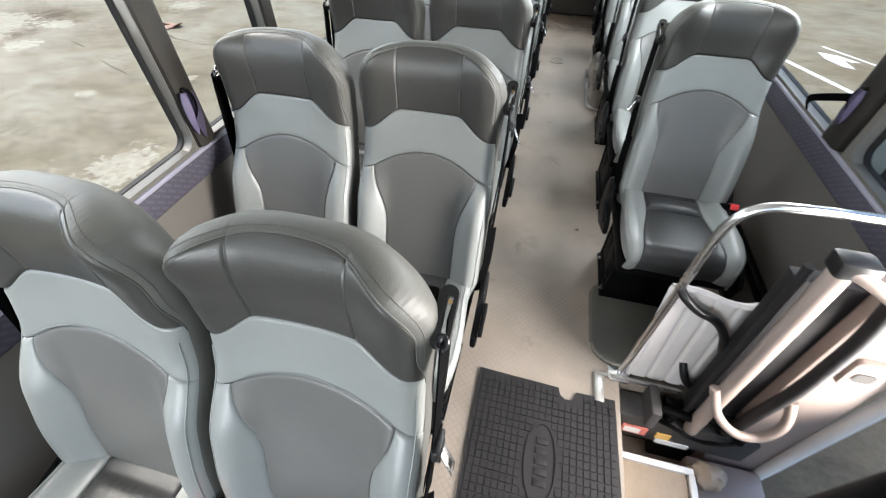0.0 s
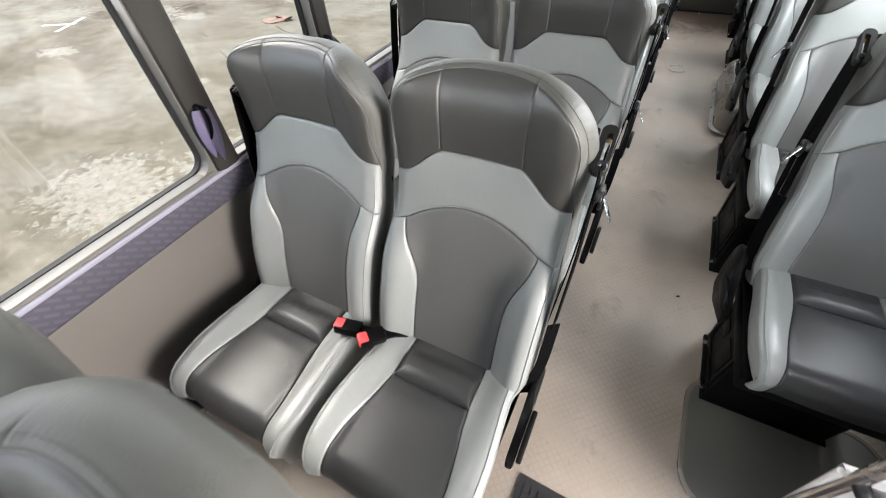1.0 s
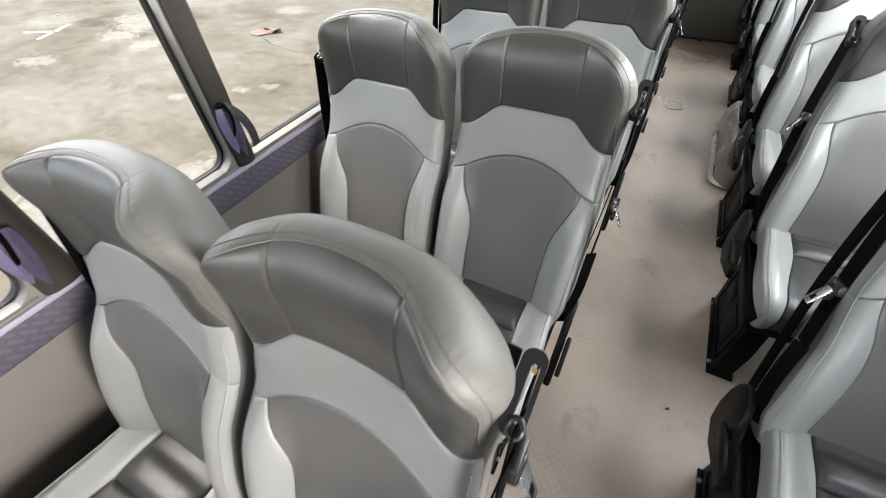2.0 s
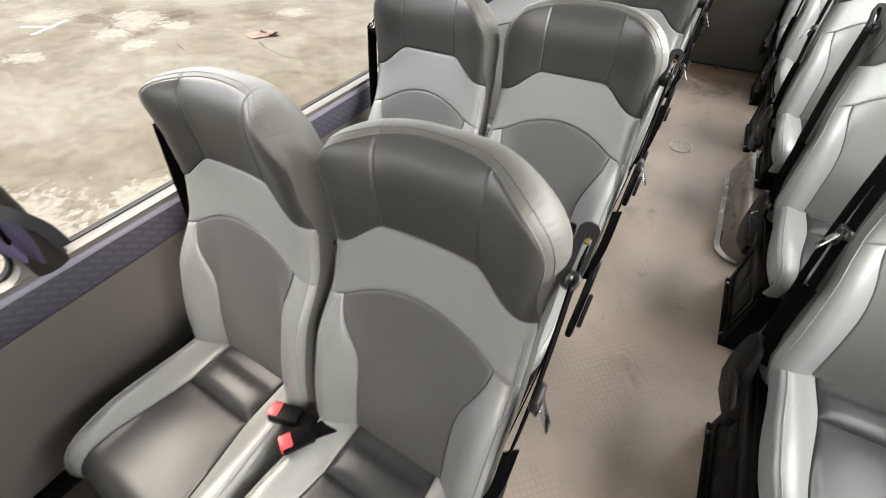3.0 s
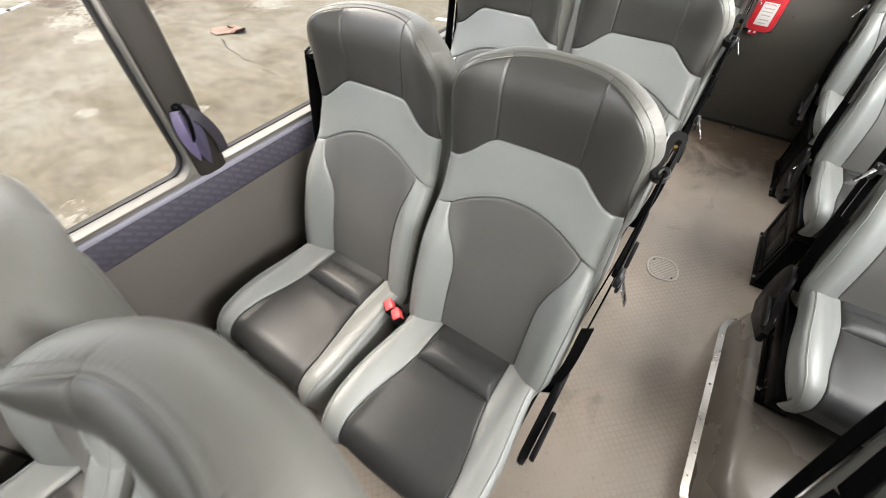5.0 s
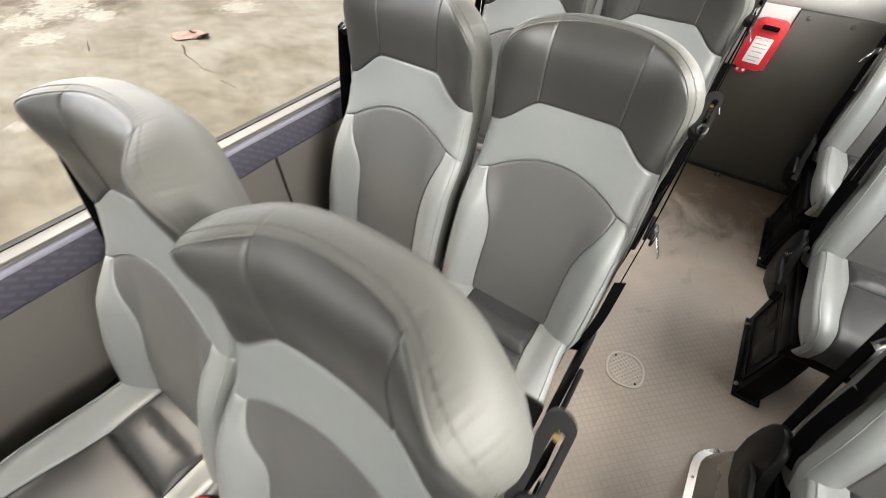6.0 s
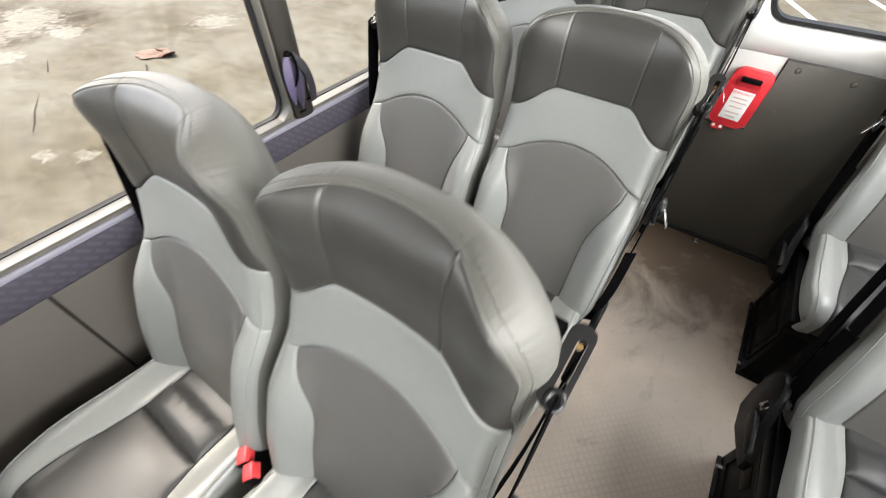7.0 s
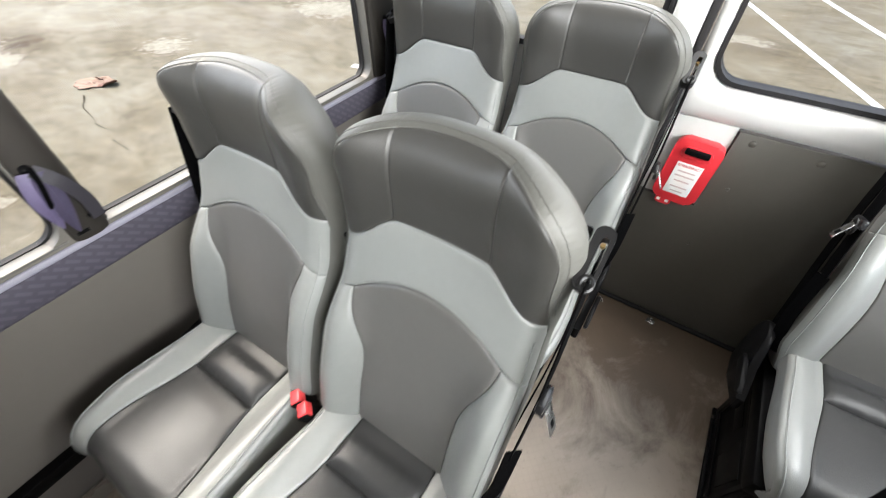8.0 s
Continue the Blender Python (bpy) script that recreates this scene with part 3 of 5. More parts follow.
def window(name, xin, sgn, y0, y1):
    """A side window: rounded beige frame, black gasket and the pane."""
    root = thing(name, "bus side window with rounded beige frame", "window", kind="structure")
    zc = (ZG0 - 0.012, ZG1 + 0.02)
    out = round_rect(y0 - 0.004, y1 + 0.004, *zc, 0.012)
    inn = round_rect(y0 + 0.026, y1 - 0.026, zc[0] + 0.022, zc[1] - 0.024, 0.05)
    part("window_frame", ring_prism(bmesh.new(), out, inn, "x", xin + sgn * 0.010, xin - sgn * 0.045), UPRIGHT, root, "taupe upright frame")
    part("bottom_rail", boxed(xin - sgn * 0.024, xin + sgn * 0.0125, y0 + 0.03, y1 - 0.03, zc[0] + 0.017, zc[0] + 0.0245, bevel=0.003), FRAME_BEIGE, root, "cream lower rail")
    inn2 = round_rect(y0 + 0.034, y1 - 0.034, zc[0] + 0.0265, zc[1] - 0.032, 0.044)
    part("gasket", ring_prism(bmesh.new(), inn, inn2, "x", xin - sgn * 0.022, xin - sgn * 0.040), RUBBER, root, "black rubber gasket")
    p = part("pane", prism(bmesh.new(), inn2, "x", xin - sgn * 0.030, xin - sgn * 0.034), GLASS, root, "clear glass")
    p.visible_shadow = False
    return root


def pillar(name, xin, sgn, y0, y1):
    """Padded post between two windows, with a shallow raised face."""
    prof = [(y0 + 0.016, 0.0), (y0 + 0.02, 0.022), (y0 + 0.036, 0.03), (y1 - 0.03, 0.03), (y1 - 0.012, 0.022), (y1, 0.0), (y1, -0.05), (y0 + 0.016, -0.05)]
    bm = bmesh.new()
    zs = (ZSILL1 + 0.010, ZC)
    a = [bm.verts.new((xin + sgn * d, y, zs[0])) for y, d in prof]
    b_ = [bm.verts.new((xin + sgn * d, y, zs[1])) for y, d in prof]
    bm.faces.new(a), bm.faces.new(b_)
    for k in range(len(a)):
        bm.faces.new((a[k], a[(k + 1) % len(a)], b_[(k + 1) % len(a)], b_[k]))
    return structure(name, bm, PILLAR_TRIM, "dark taupe padded window pillar", "pillar")


WEST_PILLARS = [(-0.55, -0.42), (1.335, 1.437), (1.862, 1.948), (3.358, 3.458), (4.872, 4.968), (5.885, 6.08)]
EAST_PILLARS = [(1.86, 2.0), (3.38, 3.51), (4.9, 5.03), (5.95, 6.09)]
n_win = 0
for pillars, xin, sgn, start in ((WEST_PILLARS, XW, 1, YF + 0.05), (EAST_PILLARS, XE, -1, WELL[2] + 0.03)):
    y = start
    for p0, p1 in pillars:
        n_win += 1
        pillar("pillar_%d" % n_win, xin, sgn, p0, p1)
        window("window_%d" % n_win, xin, sgn, y - 0.062 if y > start else y + 0.004, p0 + (0.04 if sgn > 0 else -0.002))
        y = p1


def curtain_tie(y, xin, sgn, s=1.0, rot=0, tail=False):
    """Two folded cloth leaves that hang from a stud on a pillar; one may trail a ribbon."""
    root = thing("curtain_tie", "folded purple cloth curtain tie on a pillar stud", "curtain tie", "curtain ties",
                 Matrix.Translation((xin + sgn * 0.03, y, 0.958)) @ Matrix.Rotation(radians(rot), 4, 'X') @ Matrix.Diagonal((s, s, s, 1)))

    def cloth_leaf(width, length, y0, turn, fold, thick, lift):
        """A pointed, cupped leaf of cloth with a crease down its middle."""
        bm = bmesh.new()
        rows, n = 16, 10
        skins = []
        for side in (0, 1):
            g = []
            for i in range(rows + 1):
                v = i / rows
                w = width * (math.sin(math.pi * min(1, 0.08 + 0.92 * v) ** 0.8) ** 0.75) + 0.004
                row = []
                for j in range(n + 1):
                    k = 2 * j / n - 1
                    out = lift + fold * (1 - abs(k)) * math.sin(math.pi * min(1, v * 1.05)) + 0.0012 * math.sin(9 * v + 3 * k) - side * thick
                    row.append(bm.verts.new((sgn * out, y0 + k * w + turn * v * length, -0.004 - v * length + 0.006 * k * math.sin(5 * v))))
                g.append(row)
            for i in range(rows):
                for j in range(n):
                    bm.faces.new((g[i][j], g[i + 1][j], g[i + 1][j + 1], g[i][j + 1]))
            skins.append(g)
        f, r = skins
        rim = [(0, j) for j in range(n)] + [(i, n) for i in range(rows)] + [(rows, j) for j in range(n, 0, -1)] + [(i, 0) for i in range(rows, 0, -1)]
        for p, q in zip(rim, rim[1:] + rim[:1]):
            bm.faces.new((f[p[0]][p[1]], f[q[0]][q[1]], r[q[0]][q[1]], r[p[0]][p[1]]))
        return bm
    # one cloth: inner leaf coloured as shaded, outer leaf as lit
    part("inner_leaf", cloth_leaf(0.0135, 0.140, 0.012, 0.10, 0.012, 0.003, 0.014), PURPLE, root, "dark purple cloth leaf")
    part("outer_leaf", cloth_leaf(0.0145, 0.125, -0.008, 0.10, 0.012, 0.003, 0.010), PURPLE_LIT, root, "purple cloth leaf in a lighter, lit tone")
    part("strap", tube(bmesh.new(), [(sgn * 0.012, 0.004, 0.006), (sgn * 0.030, 0.004, -0.02), (sgn * 0.030, 0.003, -0.055), (sgn * 0.012, 0.006, -0.085)], 0, smooth_steps=6, flat=(0.0045, 0.0014, (sgn * 1.0, 0.3, 0))), BELT, root, "black strap")
    if tail:
        part("ribbon", tube(bmesh.new(), [(sgn * 0.01, 0.004, 0.0), (sgn * 0.02, 0.035, -0.03), (sgn * 0.014, 0.062, -0.08), (sgn * 0.008, 0.072, -0.13)], 0, smooth_steps=6, flat=(0.013, 0.0015, (sgn * 1.0, 0.1, 0.2))), DARK_RIBBON, root, "trailing dark ribbon")
    bm = bmesh.new()
    bmesh.ops.create_uvsphere(bm, u_segments=12, v_segments=8, radius=0.010)
    part("stud", bm, BLACK, root, "black plastic stud")
    return root


for k, (p0, p1) in enumerate(WEST_PILLARS[1:]):
    curtain_tie((p0 + p1) / 2 - 0.01, XW, 1, 1.0 if k < 4 else 0.8, (-12, -8, -8, -12, 0)[k], k in (1, 2, 3))
curtain_tie(1.94, XE, -1, 0.85, -8)


def strap_on_pillar():
    root = thing("curtain_strap", "black strap hanging from the purple curtain tie", "strap")
    part("strap", tube(bmesh.new(), [(XE - 0.035, 1.94, 0.93), (XE - 0.05, 2.03, 0.89), (XE - 0.05, 2.13, 0.84), (XE - 0.02, 2.17, 0.79)], 0, smooth_steps=5, flat=(0.012, 0.002, (1, 0, 0.3))), BELT, root)
    root.location = (0, 0, 0)


strap_on_pillar()
for y, z in ((4.948, 0.823), (4.912, 0.796)):
    structure("trim_slot", boxed(XW + 0.0295, XW + 0.0315, y - 0.012, y + 0.012, z - 0.004, z + 0.004, bevel=0.0008), BLACK, "small dark slot in the pillar trim", "slot")

# seat rails on the walls
for xin, sgn in ((XW, 1), (XE, -1)):
    y0 = YF + 0.1 if sgn > 0 else WELL[2] + 0.08
    structure("seat_rail", boxed(min(xin + sgn * 0.002, xin + sgn * 0.035), max(xin + sgn * 0.002, xin + sgn * 0.035), y0, YR - 0.03, 0.226, 0.268, bevel=0.004), BLACK,
              "black steel seat rail along the wall", "rail")
    structure("baseboard", boxed(min(xin + sgn * 0.002, xin + sgn * 0.012), max(xin + sgn * 0.002, xin + sgn * 0.012), y0, YR - 0.03, 0.0, 0.07, bevel=0.003), ARCH,
              "brown-grey vinyl upturn at the floor edge", "baseboard")

# rear wall, its pillar and the emergency door
bm = bmesh.new()
box(bm, XW - 0.06, -0.187, YR, YR + 0.06, -0.05, 0.92)
box(bm, XW - 0.06, XE + 0.06, YR, YR + 0.06, 1.62, ZC)
box(bm, 0.895, XE + 0.06, YR, YR + 0.06, -0.05, 1.62)
box(bm, XW - 0.06, -0.98, YR, YR + 0.06, 0.92, 1.62)
structure("wall_rear", bm, CREAM, "cream painted rear body panel", "wall")
structure("pillar_rear", boxed(-0.185, -0.109, YR - 0.035, YR + 0.06, 0.0, 1.62, bevel=0.018, seg=3), CREAM, "cream painted rear door pillar", "pillar")
for x0, x1 in ((-0.199, -0.186), (-0.108, -0.088)):
    structure("trim", boxed(x0, x1, YR - 0.02, YR + 0.05, 0.02, 1.62, bevel=0.004), RUBBER, "black rubber door seal", "door seal")
w = thing("window_rear", "rear quarter window with black rubber seal", "window", kind="structure")
o, i_ = round_rect(-0.98, -0.2, 0.92, 1.62, 0.06), round_rect(-0.965, -0.215, 0.937, 1.605, 0.05)
part("gasket", ring_prism(bmesh.new(), o, i_, "y", YR - 0.004, YR + 0.03), RUBBER, w)
part("pane", prism(bmesh.new(), i_, "y", YR + 0.012, YR + 0.016), GLASS, w).visible_shadow = False

door = thing("door_rear", "closed rear emergency door, cream frame and grey lower panel", "door", kind="structure", at=Matrix.Translation((0.014, 0, 0.008)))
wo, wi = round_rect(-0.062, 0.84, 0.922, 1.58, 0.075), round_rect(-0.05, 0.828, 0.934, 1.568, 0.065)
# frame of the door: outer rectangle to window hole
n_ = len(wo)
outer = []
for k, (x, z) in enumerate(wo):
    outer.append((-0.099 if x < 0.4 else 0.878, 0.82 if z < 1.2 else 1.618))
bm = bmesh.new()
rows = []
for frac, dy in ((0, 0.0), (0.12, -0.012), (0.4, -0.024), (0.75, -0.022), (0.93, -0.012), (1.0, 0.008)):
    rows.append([bm.verts.new((ox + (ix - ox) * frac, YR + dy, oz + (iz - oz) * frac)) for (ox, oz), (ix, iz) in zip(outer, wo)])
for a, b_ in zip(rows, rows[1:]):
    for k in range(n_):
        q = (k + 1) % n_
        quad = [a[k], a[q], b_[q], b_[k]]
        if (a[k].co - a[q].co).length < 1e-6:
            quad = [a[k], b_[q], b_[k]]
        bm.faces.new(quad)
part("door_frame", bm, CREAM, door, "cream painted pressed frame")
part("gasket", ring_prism(bmesh.new(), wo, wi, "y", YR - 0.012, YR + 0.03), RUBBER, door, "black rubber window gasket")
part("pane", prism(bmesh.new(), wi, "y", YR + 0.012, YR + 0.016), GLASS, door).visible_shadow = False
part("upper_plate", boxed(-0.099, 0.074, YR - 0.006, YR + 0.04, 0.55, 0.821, bevel=0.003), CREAM, door, "cream metal plate behind the handle cover")
bm = prism(bmesh.new(), [(-0.099, 0.0), (0.878, 0.0), (0.878, 0.817), (0.076, 0.817), (0.076, 0.548), (-0.099, 0.548)], "y", YR - 0.014, YR + 0.03, bevel=0.003)
part("lower_panel", bm, DOOR_PANEL, door, "brown-grey laminate panel with bolts")
for x, z in ((0.12, 0.792), (0.282, 0.787), (0.45, 0.787), (0.13, 0.64), (0.62, 0.787), (0.12, 0.40), (0.45, 0.40)):
    bm = bmesh.new()
    bmesh.ops.create_uvsphere(bm, u_segments=10, v_segments=6, radius=0.010 if z > 0.75 else 0.006, matrix=Matrix.Translation((x, YR - 0.014, z)) @ Matrix.Diagonal((1, 0.45, 1, 1)))
    part("bolt", bm, DOOR_PANEL, door)

# red emergency handle cover
red = thing("emergency_handle_cover", "red plastic emergency handle cover with white label, on the rear door", "handle cover", at=pose(0.02, YR - 0.007, 0.670, 0, 2, 0))
bm = prism(bmesh.new(), round_rect(-0.066, 0.066, -0.108, 0.108, 0.026), "y", -0.03, 0.0, bevel=0.007)
part("cover", bm, RED_PLASTIC, red)
part("hand_recess", prism(bmesh.new(), round_rect(-0.042, 0.042, 0.052, 0.088, 0.014), "y", -0.037, -0.029, bevel=0.003), RED_PLASTIC, red)
part("grip", boxed(-0.034, 0.034, -0.048, -0.032, 0.068, 0.086, bevel=0.004), BLACK, red, "black pull grip")
part("label_plate", boxed(-0.037, 0.037, -0.0325, -0.0295, -0.078, 0.034, bevel=0.001), WHITE_LABEL, red, "white instruction label")
part("tab", prism(bmesh.new(), round_rect(-0.044, 0.004, -0.132, -0.102, 0.008), "y", -0.022, -0.004, bevel=0.003), RED_PLASTIC, red)
for x in (-0.034, -0.008):
    part("tab_hole", prism(bmesh.new(), round_rect(x - 0.006, x + 0.006, -0.124, -0.112, 0.0055), "y", -0.0235, -0.0215), WHITE_LABEL, red)


def words(text, size, m, material, parent):
    cu = bpy.data.curves.new("writing", "FONT")
    cu.body, cu.size, cu.align_x, cu.extrude = text, size, 'CENTER', 0.0003
    tmp = new("writing", cu)
    me = bpy.data.meshes.new_from_object(tmp.evaluated_get(bpy.context.evaluated_depsgraph_get()))
    bpy.data.objects.remove(tmp)
    me.materials.append(material)
    ob = new("writing", me)
    ob.parent, ob.matrix_basis = parent, m
    return ob


words("EMERGENCY", 0.0115, pose(0, -0.0335, 0.0215, 90, 0, 0), RED_PLASTIC, red)
for z, wd in ((0.006, 0.05), (-0.01, 0.056), (-0.028, 0.044), (-0.05, 0.05), (-0.066, 0.036)):
    part("text_bar", boxed(-wd / 2, wd / 2, -0.0334, -0.0322, z - 0.0022, z + 0.0022), PRINT, red)

# front bulkhead behind the camera
bm = boxed(XW - 0.06, XE + 0.06, YF - 0.06, YF, -0.05, 0.85)
box(bm, XW - 0.06, XE + 0.06, YF - 0.06, YF, 1.68, ZC)
structure("wall_front", bm, PILLAR_TRIM, "dark dashboard wall below the windscreen", "wall")

# ---- step well and entry ----
x0, y0, y1 = WELL
bm = boxed(x0, XE + 0.16, y0, y1 - 0.002, -0.50, -0.48)
structure("floor_step", bm, TAN, "dusty tan entrance step below the bus floor", "step")
structure("riser", boxed(x0 - 0.02, x0 - 0.001, y0, y1, -0.50, -0.052), TAN, "tan riser of the entrance step", "step")
structure("riser_rear", boxed(x0, XE + 0.06, y1 + 0.001, y1 + 0.02, -0.50, -0.052), PINK_GREY, "pinkish grey side of the step well", "step")
structure("riser_front", boxed(x0, XE + 0.06, y0 - 0.02, y0 - 0.001, -0.50, -0.052), PINK_GREY, "pinkish grey side of the step well", "step")
# outer skirts of the body
structure("body_side_west", boxed(XW - 0.11, XW - 0.062, YF - 0.06, YR + 0.1, -0.62, 0.72, bevel=0.01), CREAM, "cream painted outer side of the bus", "bus body")
bm = boxed(XE + 0.062, XE + 0.11, WELL[2], YR + 0.1, -0.62, 0.72, bevel=0.01)
box(bm, XE + 0.062, XE + 0.11, YF - 0.06, WELL[1], -0.62, 0.72, bevel=0.01)
structure("body_side_east", bm, CREAM, "cream painted outer side of the bus", "bus body")
structure("body_rear", boxed(XW - 0.06, XE + 0.06, YR + 0.062, YR + 0.1, -0.62, 0.88, bevel=0.01), CREAM, "cream painted outer rear of the bus", "bus body")

structure("trim_threshold", boxed(-0.084, 0.89, YR - 0.032, YR - 0.0145, 0.0, 0.014, bevel=0.004), RUBBER, "black rubber strip at the foot of the rear door", "threshold strip")

# ---- passenger seats ----
LEAN_BACK = radians(19.3)
UP, FWD = Vector((0, math.sin(LEAN_BACK), math.cos(LEAN_BACK))), Vector((0, -math.cos(LEAN_BACK), math.sin(LEAN_BACK)))
Z0, S0, TOP_B, HALF, ARC = 0.415, 0.592, 0.134, 0.196, 0.377
TOP_P, SEAM = 2.3, 0.092      # squareness of the headrest's top, place of its two seams


def half_width(s):
    if s < 0.05:
        return 0.192 + 0.022 * smooth01((s + 0.06) / 0.11)
    if s < 0.30:
        return 0.214
    if s < 0.48:
        return 0.214 - 0.008 * smooth01((s - 0.30) / 0.18)
    return 0.206 + (HALF - 0.206) * smooth01((s - 0.475) / 0.085)


def head_line(a):
    """Height of the seam under the headrest across the back, a from -1 to 1."""
    u = abs(a)
    return 0.493 + 0.062 * (1 - smooth01((u - 0.43) / 0.46)) - 0.004 * smooth01((u - 0.85) / 0.15)


def top_line(a):
    return S0 + TOP_B * max(0.0, 1 - abs(a) ** TOP_P) ** (1 / TOP_P)


def arc_line(a):
    """Top of the dark insert; a from -1 to 1 over its width."""
    return ARC + 0.060 * (1 - abs(a) ** 2.0)


def insert_half(s):
    t = min(1, max(0, s / ARC))
    return 0.117 + 0.047 * smooth01((t - 0.42) / 0.58) ** 1.6


def depth(u, s):
    w = half_width(s)
    au = abs(u)
    d = 0.010 * math.exp(-((s - 0.14) / 0.11) ** 2)
    lower = 1 - smooth01((s - 0.25) / 0.16)
    d += lower * 0.048 * smooth01((au - 0.105) / 0.075)
    d += (1 - lower) * 0.006 * smooth01(au / 0.2)
    h = smooth01((s - 0.47) / 0.10)
    d += h * (-0.004 + 0.040 * min(1, au / 0.2) ** 2.4)
    d -= h * 0.0024 * math.exp(-((au - SEAM) / 0.0022) ** 2)
    d += 0.036 * smooth01((s - 0.53) / 0.15) * (1 - 0.55 * min(1, au / 0.2) ** 2)
    d -= 0.012 * max(0.0, (s - 0.685) / 0.035) ** 2
    e = max(0.0, (au - (w - 0.035)) / 0.035)
    d += 0.026 * smooth01((s - 0.56) / 0.13) * smooth01((au - 0.07) / 0.09)
    d -= 0.024 * (1 - h) * min(1.2, e) ** 2.2 + 0.021 * h * min(1.1, max(0.0, (au - (w - 0.055)) / 0.055)) ** 2.4
    return d


def back_point(u, s, lift=0.0):
    return Vector((u, 0, Z0)) + UP * s + FWD * (depth(u, s) + lift)


def seam_dip(a, b, ca, cb):
    """Rounds a panel down into the seams on its rims; ca, cb: its size in metres."""
    q = min(a * ca, (1 - a) * ca, b * cb, (1 - b) * cb)
    return -0.0055 * math.exp(-q / 0.0024)


def rim_steps(n, size, extra=()):
    """Parameters from 0 to 1, close together at both rims."""
    near = [d / size for d in (0.0, 0.0012, 0.003, 0.0065, 0.012)]
    inner = list(np.linspace(near[-1], 1 - near[-1], n + 1))[1:-1]
    return sorted(set(near + inner + [1 - x for x in near] + list(extra)))


def panel(f, n, m, ca, cb, extra=()):
    """Cushion panel with its rims tucked into the seams."""
    bm = bmesh.new()
    aa, bb = rim_steps(n, ca, extra), rim_steps(m, cb)
    g = [[bm.verts.new(f(a, b_, seam_dip(a, b_, ca, cb))) for b_ in bb] for a in aa]
    for i in range(len(aa) - 1):
        for j in range(len(bb) - 1):
            bm.faces.new((g[i][j], g[i + 1][j], g[i + 1][j + 1], g[i][j + 1]))
    return bm


def headrest_f(a, b_, lift):
    k = 2 * a - 1
    s = head_line(k) + (top_line(k) - head_line(k)) * b_
    u = k * (half_width(s) if s < S0 else HALF)
    return back_point(u, s, lift)


def yoke_f(a, b_, lift):
    k = 2 * a - 1
    hi = head_line(k)
    u1 = k * half_width(hi)
    lo_w = half_width(ARC)
    u0 = k * lo_w
    iw = insert_half(ARC)
    lo = arc_line(u0 / iw) if abs(u0) < iw else ARC - 0.014 * smooth01((abs(u0) - iw) / (lo_w - iw))
    return back_point(u0 + (u1 - u0) * b_, lo + (hi - lo) * b_, lift)


def insert_f(a, b_, lift):
    k = 2 * a - 1
    s = -0.05 + (arc_line(k) + 0.05) * b_
    return back_point(k * insert_half(min(s, ARC)), s, lift)


def bolster_f(side):
    def f(a, b_, lift):
        s_in = -0.05 + (ARC + 0.05) * b_
        s_out = -0.05 + (ARC - 0.014 + 0.05) * b_
        s = s_in + (s_out - s_in) * a
        u = insert_half(s) + (half_width(s) - insert_half(s)) * a
        return back_point(side * u, s, lift)
    return f


def outline():
    pts = [(-half_width(s), s) for s in np.linspace(-0.05, S0, 40)]
    for k in range(1, 220):
        th = math.pi * k / 220
        c, sn = math.cos(th), math.sin(th)
        pts.append((-HALF * math.copysign(abs(c) ** (2 / TOP_P), c), S0 + TOP_B * sn ** (2 / TOP_P)))
    pts += [(half_width(s), s) for s in np.linspace(S0, -0.05, 40)]
    return pts


def back_depth(u, s):
    """The rear skin of the backrest."""
    return -0.112 + 0.043 * smooth01((s - 0.50) / 0.2) + 0.02 * (abs(u) / 0.22) ** 3


def rim_point(u, s, nrm, f):
    """A point on the wrapped side of the cover: f runs from the front seam to the rear."""
    d0, d1 = depth(u, s) - 0.004, back_depth(u, s)
    head = smooth01((s - 0.45) / 0.15)
    bulge = 0.006 + 0.008 * head * abs(nrm.y) + 0.018 * head * abs(nrm.x)
    out = bulge * math.sin(math.pi * min(1, f * 1.05)) ** 0.7 - 0.012 * f ** 3
    # puckers along the seam of the headrest
    out += 0.0004 * head * (1 - smooth01((abs(u) - 0.12) / 0.05)) * math.sin(u * 760) * math.sin(math.pi * min(1, f * 5.2)) * (1 if f < 0.19 else 0)
    # creases where the cover turns the upper corners, strongest at the seam
    corner = math.exp(-((abs(u) - 0.175) / 0.035) ** 2) * math.exp(-((s - 0.655) / 0.06) ** 2)
    out += 0.0005 * corner * (math.sin((s - abs(u)) * 460 + 3.0 * f) + 0.6 * math.sin((s - abs(u)) * 270 - 2 * f)) * math.sin(math.pi * min(1, f * 2.6)) * (1 - f) ** 2
    return Vector((u + nrm.x * out, 0, Z0)) + UP * (s + nrm.y * out) + FWD * (d0 + (d1 - d0) * f)


def outline_normals(pts):
    out = []
    for i in range(len(pts)):
        a, b_ = pts[max(i - 1, 0)], pts[min(i + 1, len(pts) - 1)]
        t = Vector((b_[0] - a[0], b_[1] - a[1])).normalized()
        out.append(Vector((-t.y, t.x)))
    return out


